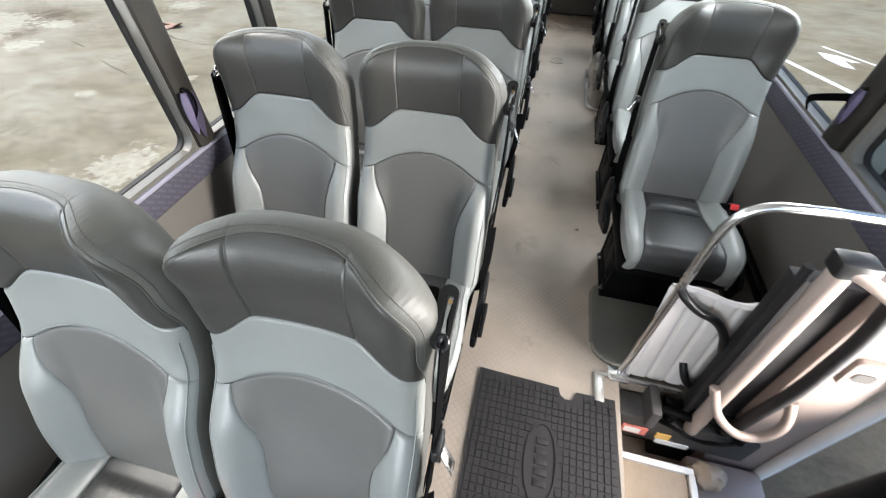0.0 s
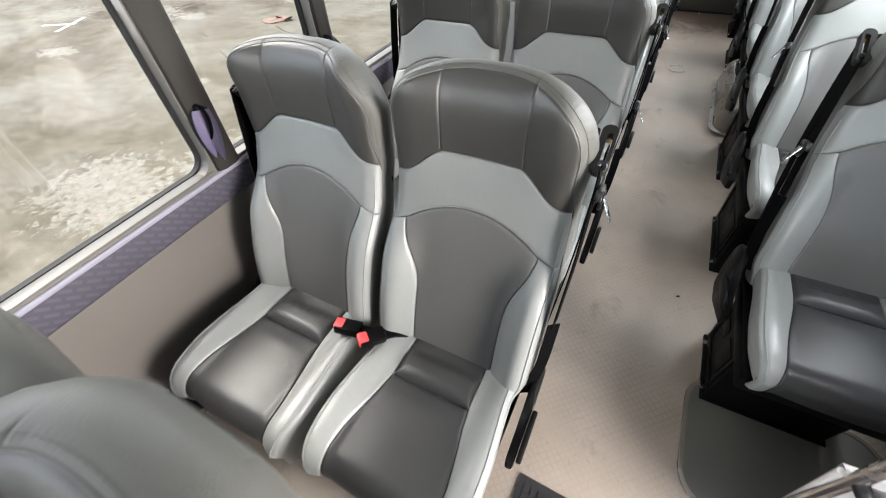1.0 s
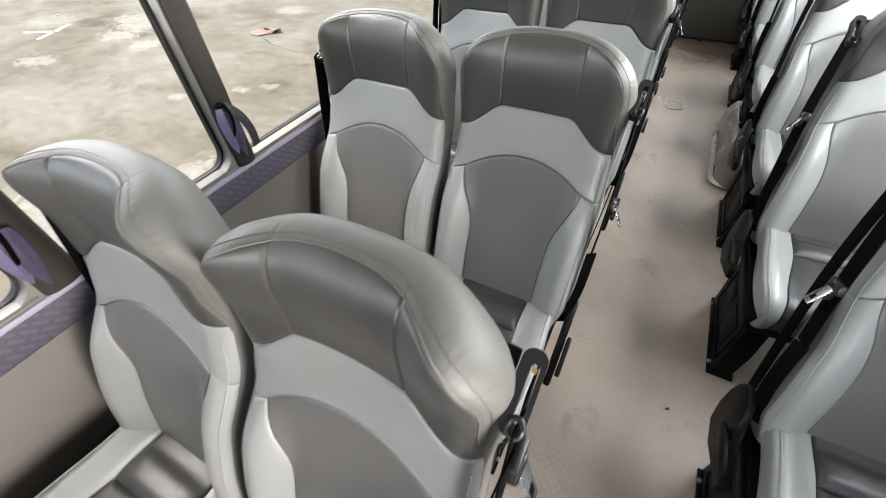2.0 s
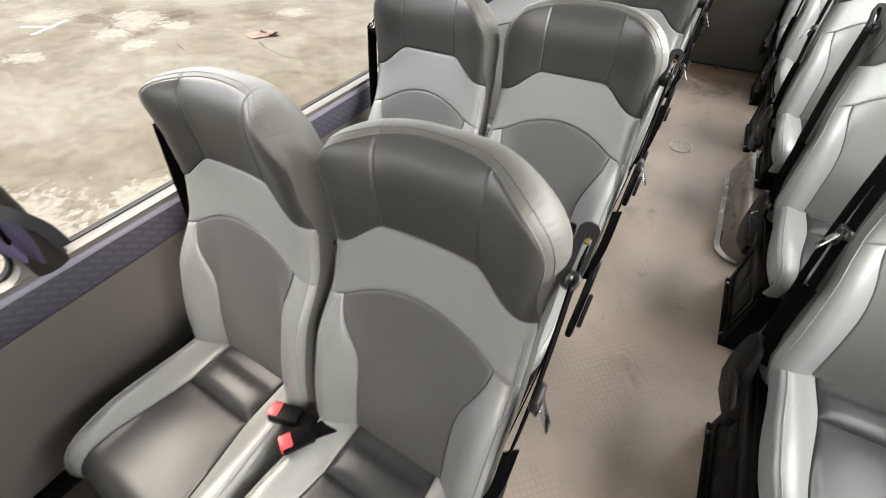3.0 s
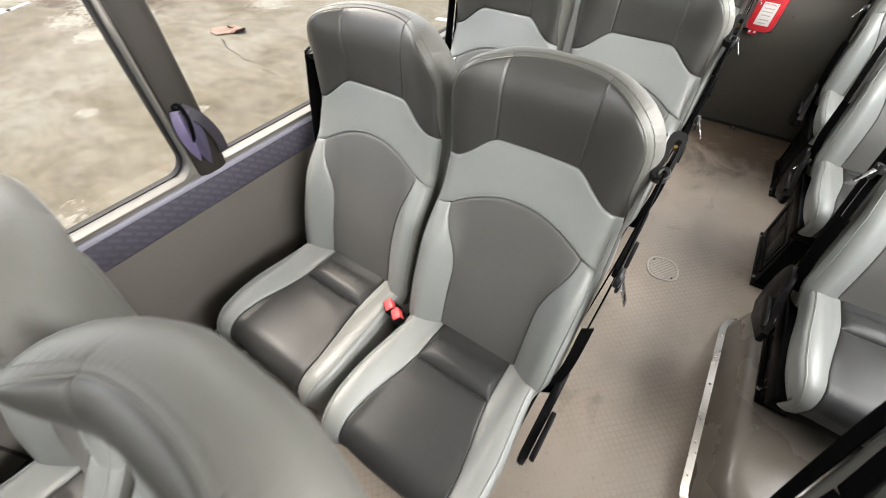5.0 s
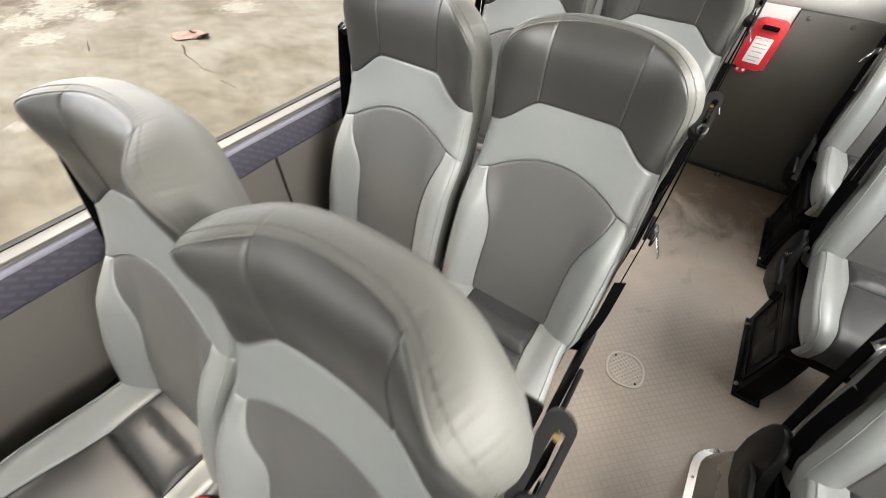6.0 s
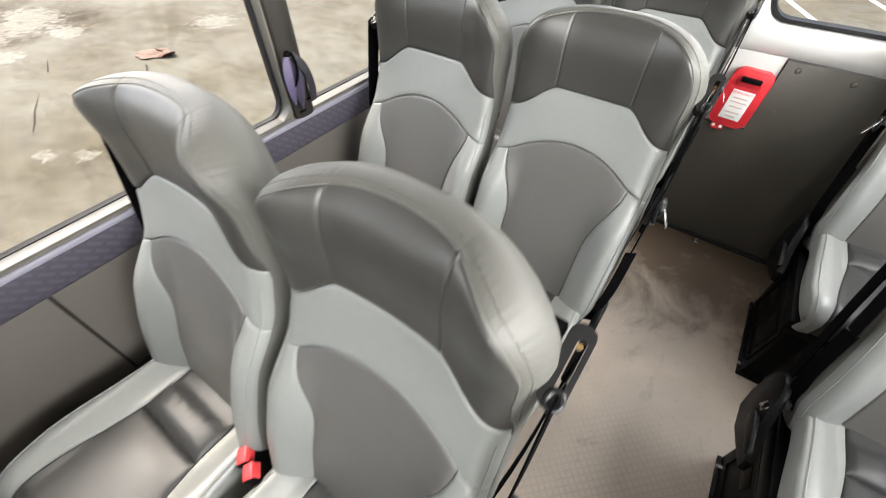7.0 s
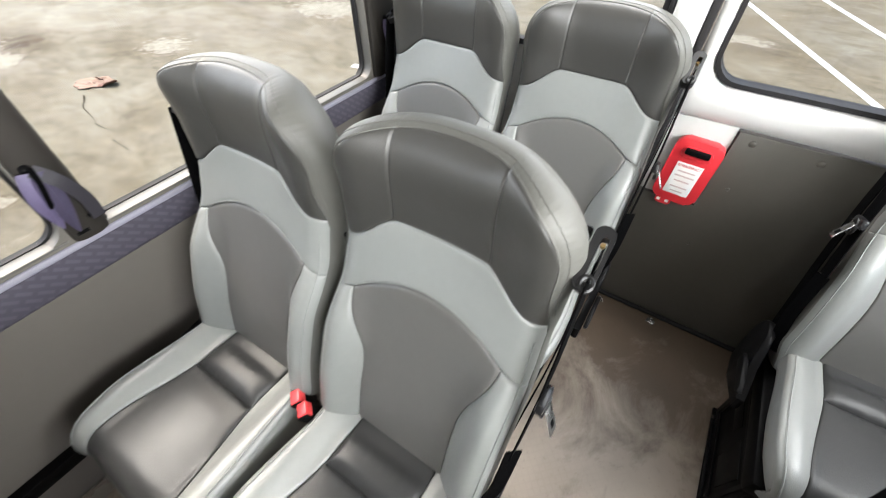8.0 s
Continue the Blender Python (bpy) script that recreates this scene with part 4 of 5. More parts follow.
def cover_mesh():
    """Vinyl cover wrapped from the front seam round the sides to the rear."""
    bm = bmesh.new()
    pts = outline()
    rings = []
    centre = Vector((0, 0.33))
    n = len(pts)
    for i, (u, s) in enumerate(pts):
        a, b_ = pts[max(i - 1, 0)], pts[min(i + 1, n - 1)]
        t = Vector((b_[0] - a[0], b_[1] - a[1])).normalized()
        nrm = Vector((-t.y, t.x))
        ring = [bm.verts.new(rim_point(u, s, nrm, f)) for f in (0.0, 0.03, 0.06, 0.10, 0.15, 0.21, 0.29, 0.42, 0.6, 0.8, 1.0)]
        for f, w in ((0.85, 0.0), (0.55, 0.0), (0.0, 0.0)):
            uu, ss = u * f, 0.33 + (s - 0.33) * (f if abs(s - 0.33) > 0.36 else f ** 0.5)
            ss = s if f > 0 and abs(u) > 0.18 else ss
            ring.append(bm.verts.new(Vector((uu if f else 0, 0, Z0)) + UP * (s if f else min(max(s, 0.0), 0.66)) + FWD * (back_depth(uu, s) - 0.012 * (1 - f))) if s < S0 else
                        bm.verts.new(Vector((uu, 0, Z0)) + UP * (S0 + (s - S0) * (f ** 0.5 if f else 0)) + FWD * (back_depth(uu, s) - 0.012 * (1 - f))))
        rings.append(ring)
    for a, b_ in zip(rings, rings[1:]):
        for k in range(len(a) - 1):
            bm.faces.new((a[k], a[k + 1], b_[k + 1], b_[k]))
    return bm


# cushion: along its length q from the rear seam over the front roll; across u
CQ, CR = 0.334, 0.050


def cushion_half(q):
    return 0.196 + 0.016 * smooth01((q - 0.04) / 0.22) - 0.026 * max(0.0, min(1.0, (q - 0.29) / 0.12)) ** 2


def cushion_insert(q):
    return 0.107 + 0.036 * smooth01((q - 0.08) / 0.26)


def cushion_point(u, q, lift=0.0):
    au = abs(u)
    w = cushion_half(q)
    h = 0.004 + 0.028 * smooth01((au - 0.115) / 0.065) * (1 - 0.35 * smooth01((q - 0.25) / 0.1))
    e = max(0.0, (au - (w - 0.024)) / 0.024)
    h -= 0.009 * min(1.2, e) ** 2.2
    h += 0.004 * math.exp(-((q - 0.22) / 0.1) ** 2) * (1 - (au / 0.3) ** 2)
    ci = cushion_insert(max(q, 0))
    mid = smooth01((ci - au) / 0.012)
    # puffed rear strip between two creases, with puckers along the stitches
    h -= 0.006 * math.exp(-((q - 0.118) / 0.006) ** 2) * mid
    mid *= 1 - 0.7 * min(1, au / ci) ** 4
    h += 0.007 * max(0.0, 1 - (au / ci) ** 2) * smooth01((q - 0.125) / 0.05)
    h += mid * 0.014 * math.exp(-((q - 0.072) / 0.034) ** 4)
    h += mid * 0.0009 * math.sin(u * 260) * math.sin(u * 71 + 1) * (math.exp(-((q - 0.118) / 0.016) ** 2) + math.exp(-((q - 0.05) / 0.014) ** 2))
    h += lift
    if q < CQ:
        return Vector((u, -q, 0.425 + h + 0.012 * q / CQ))
    a = min((q - CQ) / CR, math.pi / 2)
    y, z = -CQ - (CR + h) * math.sin(a), 0.437 - CR + (CR + h) * math.cos(a)
    extra = max(0.0, q - CQ - CR * math.pi / 2)
    return Vector((u, y + extra * 0.25, z - extra))


QMAX = CQ + CR * math.pi / 2 + 0.06


def cushion_insert_f(q0, q1):
    def f(a, b_, lift):
        q = q0 + (q1 - q0) * b_
        return cushion_point((2 * a - 1) * cushion_insert(q), q, lift)
    return f


def cushion_bolster_f(side):
    def f(a, b_, lift):
        q = -0.02 + (QMAX + 0.02) * b_
        u = cushion_insert(q) + (cushion_half(q) - cushion_insert(q)) * a
        return cushion_point(side * u, q, lift)
    return f


def cushion_skirt(side, tuck):
    """Side of the cushion below its top edge; tuck: how far it slips in above the side fittings."""
    bm = bmesh.new()
    prev = None
    for k in range(29):
        q = -0.02 + (QMAX + 0.02) * k / 28
        p = cushion_point(side * cushion_half(q), q, -0.004)
        col = [p]
        for f in (0.25, 0.5, 0.75, 1.0):
            col.append(Vector((p.x + side * (0.005 * math.sin(math.pi * f * 0.8) - tuck * f * f), p.y, p.z + (0.315 + 1.6 * tuck - p.z) * f)))
        col = [bm.verts.new(v) for v in col]
        if prev:
            for j in range(4):
                bm.faces.new((prev[j], prev[j + 1], col[j + 1], col[j]))
        prev = col
    return bm


def seat(name, side, leg, shield, label, group, low_tongue=False, slide=0.6):
    """One reclining passenger seat. side: where its belt hangs (1: towards +x). leg: None, or how far its floor leg on that side reaches: front, rear, foot height, inner side. shield: side of the plastic shield by the wall."""
    root = thing(name, label, "passenger seat", group)
    back = part("backrest", panel(yoke_f, 30, 8, 0.43, 0.10), LIGHT_VINYL, root, "light grey vinyl")
    part("insert", panel(insert_f, 16, 20, 0.26, 0.45), INSERT_VINYL, back, "dark charcoal centre panel")
    for sd in (-1, 1):
        part("bolster", panel(bolster_f(sd), 6, 20, 0.075, 0.43), LIGHT_VINYL, back)
    head = part("headrest", panel(headrest_f, 34, 16, 0.42, 0.2, [0.5 + sg * k for sg in (-1, 1) for k in (0.2242, 0.2292, 0.2324, 0.2347, 0.2370, 0.2402, 0.2452)]), DARK_VINYL, root, "glossy charcoal vinyl headrest with side wings")
    part("piping", tube(bmesh.new(), [Vector((u, 0, Z0)) + UP * s + FWD * (depth(u, s) - 0.0035) for u, s in outline() if s > 0.47], 0.0016, n=6), MID_VINYL, head)
    pts = outline()
    # one thread that dips under the cover between its stitches
    thread = [rim_point(u, s, nr, 0.10) + FWD * 0.001 - (UP * nr.y + Vector((nr.x, 0, 0))) * (0.0006 if i % 3 == 0 else 0.0) for i, ((u, s), nr) in enumerate(zip(pts, outline_normals(pts))) if s > 0.5]
    part("stitching", tube(bmesh.new(), thread, 0.0007, n=5), MID_VINYL, head, "row of stitches")
    part("arc_stitching", tube(bmesh.new(), [back_point(k * insert_half(ARC), arc_line(k) + 0.0055, 0.0003) for k in np.linspace(-0.97, 0.97, 34)], 0.0011, n=5), LIGHT_VINYL, back, "row of stitches")
    for sd in (-1, 1):
        part("side_seam", tube(bmesh.new(), [back_point(sd * (half_width(s) - 0.010), s, 0.0004) for s in np.linspace(0.0, 0.455, 30)], 0.0018, n=5), LIGHT_VINYL, back)
    part("back_cover", cover_mesh(), MID_VINYL, root, "grey vinyl rear cover")
    cush = part("cushion", panel(cushion_insert_f(0.118, QMAX), 40, 36, 0.25, 0.45), CUSHION_VINYL, root, "charcoal vinyl seat cushion")
    part("rear_strip", panel(cushion_insert_f(-0.02, 0.118), 40, 20, 0.22, 0.12), CUSHION_VINYL, cush)
    for sd in (-1, 1):
        part("cushion_bolster", panel(cushion_bolster_f(sd), 7, 28, 0.1, 0.5), LIGHT_VINYL, cush, "light grey vinyl side")
    for sd in (-1, 1):
        part("skirt", cushion_skirt(sd, 0.026 if sd == side else 0.0), LIGHT_VINYL, cush, "light grey vinyl")
    for sd in (-1, 1):
        part("cushion_piping", tube(bmesh.new(), [cushion_point(sd * (cushion_half(q) - 0.013), q, 0.0002) for q in np.linspace(0.01, QMAX - 0.03, 26)], 0.0022, n=6), LIGHT_VINYL, cush)
    pan = bmesh.new()
    box(pan, -0.20, 0.20, -0.372, 0.06, 0.285, 0.345, bevel=0.012)
    part("seat_pan", pan, BLACK, root, "black steel seat pan")
    for sd in (-1, 1):
        part("frame_upright", tube(bmesh.new(), [Vector((sd * 0.19, 0.05, 0.31)), Vector((sd * 0.195, 0.06, 0.42)), Vector((sd * 0.2, 0, Z0)) + UP * 0.45 - FWD * 0.06], 0.012, n=8), BLACK, root, "black steel upright")
    X = side * 0.224
    if shield:
        so = [(-0.37, 0.24), (0.06, 0.22), (0.11, 0.30), (0.14, 0.44), (0.10, 0.50), (0.04, 0.46), (-0.02, 0.41), (-0.20, 0.385), (-0.34, 0.375), (-0.385, 0.33)]
        XS_ = shield * 0.238
        part("side_shield", prism(bmesh.new(), so, "x", XS_ - 0.009, XS_ + 0.009, bevel=0.005), BLACK, root, "black plastic side shield")
    # recliner cover
    out = [(-0.16, 0.29), (-0.02, 0.235), (0.055, 0.245), (0.083, 0.30), (0.09, 0.36), (0.084, 0.405), (0.07, 0.435), (0.048, 0.452), (0.022, 0.456), (-0.004, 0.448), (-0.024, 0.43), (-0.04, 0.40), (-0.065, 0.36), (-0.155, 0.33)]
    part("recliner_cover", prism(bmesh.new(), out, "x", X + side * 0.002, X + side * 0.024, bevel=0.008), RECLINER, root, "black plastic recliner cover")
    lev = bmesh.new()
    prism(lev, [(-0.15, 0.345), (-0.03, 0.335), (-0.02, 0.365), (-0.05, 0.378), (-0.14, 0.372), (-0.158, 0.36)], "x", X + side * 0.026, X + side * 0.040, bevel=0.004)
    part("recline_lever", lev, RECLINER, root, "dark grey plastic lever")
    if leg:
        ya, yb, za, inner = leg
        dy, dz = (yb - ya) / 0.374, (0.30 - za) / 0.30

        def lp(pts):
            return [(ya + (y + 0.364) * dy, za + z * dz if z < 0.3 else z) for y, z in pts]

        def slab(name, pts, i, o, bevel, parent, label=""):
            return part(name, prism(bmesh.new(), lp(pts), "x", min(side * i, side * o), max(side * i, side * o), bevel=bevel), BLACK, parent, label)
        lg = slab("leg", [(-0.364, 0.0), (0.01, 0.0), (0.022, 0.16), (0.03, 0.30), (-0.08, 0.325), (-0.35, 0.31), (-0.372, 0.16)], inner, 0.172, 0.006, root, "black moulded floor leg")
        rim_o, rim_i = [(-0.335, 0.05), (-0.02, 0.045), (-0.012, 0.24), (-0.345, 0.25)], [(-0.322, 0.062), (-0.034, 0.058), (-0.027, 0.228), (-0.331, 0.238)]
        part("panel_rim", ring_prism(bmesh.new(), lp(rim_o), lp(rim_i), "x", side * 0.170, side * 0.177), BLACK, lg)
        slab("leg_panel", [(-0.30, 0.09), (-0.20, 0.085), (-0.19, 0.21), (-0.31, 0.215)], 0.170, 0.1755, 0.003, lg)
        slab("leg_slot", [(-0.14, 0.15), (-0.05, 0.145), (-0.045, 0.20), (-0.145, 0.205)], 0.170, 0.1745, 0.003, lg)
        for y, z in ((ya + 0.05, 0.04), (ya + 0.05, 0.26), (yb - 0.07, 0.04)):
            bm = bmesh.new()
            bmesh.ops.create_cone(bm, cap_ends=True, segments=10, radius1=0.007, radius2=0.006, depth=0.006, matrix=Matrix.Translation((side * 0.174, y, max(z, za + 0.04))) @ Matrix.Rotation(radians(90), 4, 'Y'))
            part("panel_bolt", bm, RUBBER, lg)
        part("foot_plate", boxed(min(side * (inner - 0.01), side * 0.182), max(side * (inner - 0.01), side * 0.182), ya - 0.012, yb, za, za + 0.012, bevel=0.003), BLACK, lg)
        for y in (ya + 0.035, yb - 0.04):
            bm = bmesh.new()
            bmesh.ops.create_cone(bm, cap_ends=True, segments=8, radius1=0.008, radius2=0.007, depth=0.008, matrix=Matrix.Translation((side * 0.177, y, za + 0.016)))
            part("bolt", bm, STEEL, lg)
    else:
        part("wall_bracket", boxed(min(X, X + side * 0.06), max(X, X + side * 0.06), -0.40, 0.02, 0.2, 0.30, bevel=0.006), BLACK, root, "black bracket to the wall rail")
    # three-point belt
    anchor = Vector((side * 0.226, 0.225, 0.995))
    m = Matrix.Translation(anchor) @ Matrix.Rotation(radians(30), 4, 'X')
    gd = ring_prism(bmesh.new(), round_rect(-0.0145, 0.0145, -0.052, 0.046, 0.0135), [(side * 0.003 + x, y - 0.006) for x, y in round_rect(-0.0055, 0.0055, -0.033, 0.035, 0.005)], "z", -0.011, 0.009)
    bmesh.ops.bevel(gd, geom=[e for e in gd.edges if abs(e.calc_face_angle(0) - math.pi / 2) < 0.4], offset=0.003, segments=2, profile=0.5, affect='EDGES')
    bmesh.ops.transform(gd, matrix=m, verts=gd.verts)
    guide = part("belt_guide", gd, GREY_PLASTIC, root, "dark grey plastic shoulder belt guide")
    part("guide_bracket", boxed(-side * 0.030 - 0.012, -side * 0.030 + 0.012, -0.045, 0.040, -0.020, 0.004, bevel=0.004, m=m), BLACK, guide)
    rg = bmesh.new()
    tube(rg, [m @ Vector((side * 0.004 + 0.008 * math.cos(t), -0.040 + 0.010 * math.sin(t), 0.008)) for t in np.linspace(0, 2 * math.pi, 21)], 0.004, n=8, cap=False)
    part("guide_loop", rg, GREY_PLASTIC, guide)
    bo = bmesh.new()
    bmesh.ops.create_cone(bo, cap_ends=True, segments=12, radius1=0.004, radius2=0.0035, depth=0.008, matrix=m @ Matrix.Translation((side * 0.002, 0.022, -0.006)))
    part("guide_bolt", bo, BRASS, guide, "brass bolt head")
    bottom = Vector((side * 0.214, -0.005, 0.405))
    mid = Vector((side * (0.236 if leg else 0.222), 0, Z0)) + UP * 0.24 + FWD * (0.02 if leg else -0.05)
    start = anchor + Vector((side * 0.006, -0.03, -0.014))
    path = [start, start + (mid - start) * 0.5 + Vector((side * 0.004, 0, 0)), mid, mid + (bottom - mid) * 0.55 + Vector((side * 0.010, 0, 0)), bottom]
    belt = part("seat_belt", tube(bmesh.new(), path[:3], 0, smooth_steps=6, flat=(0.023, 0.0014, (side, -0.04, 0.02))), BELT, root, "black webbing belt")
    part("lap_strap", tube(bmesh.new(), path[2:], 0, smooth_steps=6, flat=(0.015, 0.0014, (side * 0.65, -0.6, 0.5))), BELT, belt)
    rear = [anchor + Vector((side * 0.004, 0.02, -0.01)), Vector((side * 0.226, 0, Z0)) + UP * 0.35 - FWD * 0.085, Vector((side * 0.2, 0.1, 0.33))]
    part("belt_return", tube(bmesh.new(), rear, 0, smooth_steps=5, flat=(0.022, 0.0014, (1, 0, 0))), BELT, belt)
    tp = mid + (bottom - mid) * 0.93 if low_tongue else start + (mid - start) * slide
    tg = bmesh.new()
    mt = Matrix.Translation(tp + Vector((side * 0.010, -0.004, 0))) @ Matrix.Rotation(-LEAN_BACK, 4, 'X')
    box(tg, -0.007, 0.007, -0.027, 0.027, -0.012, 0.012, bevel=0.005, m=mt)
    tube(tg, [mt @ Vector((side * 0.006, 0.016 * math.cos(t), -0.012 + 0.017 * math.sin(t))) for t in np.linspace(0, 2 * math.pi, 19)], 0.004, n=7, cap=False)
    tongue = part("belt_tongue", tg, GREY_PLASTIC, belt, "black belt tongue with steel plate")
    sp = bmesh.new()
    mp = mt @ Matrix.Rotation(radians(-28 * side), 4, 'Y') @ Matrix.Translation((side * 0.006, -0.004, 0))
    box(sp, -0.0014, 0.0014, -0.0135, 0.0135, -0.056, -0.008, bevel=0.0008, m=mp)
    plate = part("tongue_plate", sp, CHROME, tongue, "bright steel plate")
    part("plate_slot", boxed(-0.0018, 0.0018, -0.0065, 0.0065, -0.046, -0.034, m=mp), BLACK, tongue)
    return root


# ---- rows ----
ROWS_W = [0.539, 1.284, 2.045, 2.785, 3.533, 4.262, 5.007, 5.752]
ROWS_E = [1.984, 2.737, 3.471, 4.275, 5.06, 5.79]
XA, XWIN, XS = -0.308, -0.762, 0.621

aisle = seat("aisle_seat", 1, (-0.364, 0.01, 0.0, 0.105), 0, "grey and charcoal vinyl reclining coach seat beside the aisle", "paired seats")
high_aisle = seat("aisle_seat", 1, (-0.364, 0.01, 0.0, 0.105), 0, "grey and charcoal vinyl aisle seat, belt tongue under its guide", "paired seats", slide=0.13)
win_seat = seat("window_seat", -1, None, -1, "grey and charcoal vinyl reclining coach seat beside the window", "paired seats", slide=0.86)
single = seat("single_seat", -1, (-0.364, 0.01, 0.0, 0.105), 1, "single grey and charcoal vinyl coach seat with aisle-side belt", "single seats")
low_single = seat("single_seat", -1, (-0.364, 0.01, 0.0, 0.105), 1, "single grey and charcoal vinyl coach seat with belt tongue slid down", "single seats", True)
# leg widened across the foremost seat to block light, for the cushion's shadow
front_single = seat("single_seat", -1, (-0.26, 0.01, 0.0, -0.17), 1, "foremost single grey and charcoal vinyl coach seat behind the floor hatch", "single seats")
arch_single = seat("single_seat", -1, (-0.293, 0.01, 0.192, 0.105), 1, "single grey and charcoal vinyl coach seat on the wheel arch", "single seats")
for first, spots in ((aisle, [(XA, y + 0.007) for y in ROWS_W[:1] + ROWS_W[2:]]), (high_aisle, [(XA, ROWS_W[1] + 0.007)]), (win_seat, [(XWIN, y + (0.033 if k == 4 else -0.007)) for k, y in enumerate(ROWS_W)]), (front_single, [(XS, ROWS_E[0])]), (arch_single, [(XS, ROWS_E[3])]),
                     (single, [(XS, ROWS_E[k]) for k in (1, 5)]), (low_single, [(XS, ROWS_E[k]) for k in (2, 4)])):
    first.matrix_basis = pose(*spots[0], 0)
    for x, y in spots[1:]:
        copy_thing(first, pose(x, y, 0))


def buckle(label, m):
    """Belt buckle on its stalk, with the red release button."""
    root = thing("belt_buckle", label, "seat belt buckle", "belt buckles", m)
    b = part("housing", boxed(-0.0205, 0.0205, -0.041, 0.030, -0.0135, 0.0135, bevel=0.004), BLACK, root, "black plastic housing")
    part("release_button", boxed(-0.0165, 0.0165, -0.0445, -0.018, -0.0095, 0.0145, bevel=0.003), BUCKLE_RED, b, "red release button")
    part("stalk", tube(bmesh.new(), [(0, 0.026, 0), (0, 0.06, -0.006), (0, 0.10, -0.03), (0, 0.12, -0.05)], 0, smooth_steps=4, flat=(0.017, 0.003, (0, 0.2, 1))), BLACK, root)
    return root


for k, y in enumerate(ROWS_W):
    long_ = k in (1, 2)
    if long_:
        buckle("long black seat belt buckle with red button", pose(-0.578, y - 0.066, 0.478, -6, -10, -74) if k == 1 else pose(-0.558, y - 0.066, 0.470, -6, -10, -70))
        buckle("long black seat belt buckle with red button", pose(-0.502, y - 0.062, 0.480, -12, 4, -38) if k == 1 else pose(-0.497, y - 0.088, 0.470, -12, 4, -30))
    else:
        buckle("black seat belt buckle with red button", pose(-0.553, y - 0.040, 0.436, -66, 0, -38))
        buckle("black seat belt buckle with red button", pose(-0.517, y - 0.052, 0.436, -66, 0, -38))
for y in ROWS_E:
    buckle("black seat belt buckle with red button", pose(XS + 0.20, y - 0.06, 0.458, -36, 6, 10))

# ---- floor fittings ----


def wheel_arch(name, xa, xb, y0, y1, h, label, material):
    """Vinyl-covered box over a wheel, with sloping rounded sides."""
    root = thing(name, label, "wheel arch", kind="structure")
    bm = bmesh.new()
    rings = []
    sg = 1 if xb > xa else -1
    for ins, z in ((0.0, 0.0), (0.012, h * 0.55), (0.02, h * 0.8), (0.036, h * 0.95), (0.065, h)):
        o = round_rect(min(xa, xb), max(xa, xb), y0 + ins, y1 - ins, 0.09)
        o = [((x + sg * ins * (1 if abs(x - xa) < 0.2 else 0)), y) for x, y in o]
        rings.append([bm.verts.new((x, y, z)) for x, y in o])
    for a, b_ in zip(rings, rings[1:]):
        for k in range(len(a)):
            bm.faces.new((a[k], a[(k + 1) % len(a)], b_[(k + 1) % len(a)], b_[k]))
    bm.faces.new(rings[-1])
    part("arch_cover", bm, material, root)
    o = round_rect(min(xa, xb), max(xa, xb), y0, y1, 0.09)
    pts = [p for p in o if (p[0] < xa + 0.14 if sg > 0 else p[0] > xa - 0.14)]
    if sg > 0:
        pts = sorted(pts, key=lambda p: math.atan2(p[1] - (y0 + y1) / 2, p[0] - xa - 0.2) % (2 * math.pi))
    else:
        pts = sorted(pts, key=lambda p: p[1])
    tr = part("edge_trim", tube(bmesh.new(), [(x - sg * 0.004, y, 0.014) for x, y in pts], 0, flat=(0.012, 0.004, (0.55 * -sg, 0, 0.85))), ALUMINIUM, root, "aluminium edge strip")
    for y in np.linspace(y0 + 0.13, y1 - 0.13, 6):
        bm = bmesh.new()
        bmesh.ops.create_cone(bm, cap_ends=True, segments=8, radius1=0.005, radius2=0.004, depth=0.004, matrix=Matrix.Translation((xa - sg * 0.006, y, 0.018)))
        part("rivet", bm, STEEL, tr)
    return root


wheel_arch("wheel_arch_east", 0.384, XE, 3.60, 4.45, 0.19, "brown-grey vinyl wheel arch with aluminium edge", ARCH)
wheel_arch("wheel_arch_west", -0.80, XW, 3.61, 4.43, 0.19, "dark olive-grey vinyl wheel arch under the paired seats", ARCH_DARK)

hatch = thing("floor_hatch", "dark mat-covered floor hatch with rounded beige rim", "floor hatch", at=Matrix.Translation((0.037, -0.008, 0)) @ Matrix.Diagonal((1.06, 1, 1, 1)))
ho, hi_ = round_rect(0.338, 0.87, 1.365, 1.81, 0.10), round_rect(0.35, 0.858, 1.377, 1.798, 0.09)
part("rim", ring_prism(bmesh.new(), ho, hi_, "z", 0.0, 0.009), ARCH, hatch, "beige cord rim")
part("mat", prism(bmesh.new(), hi_, "z", 0.0, 0.006), HATCH, hatch)

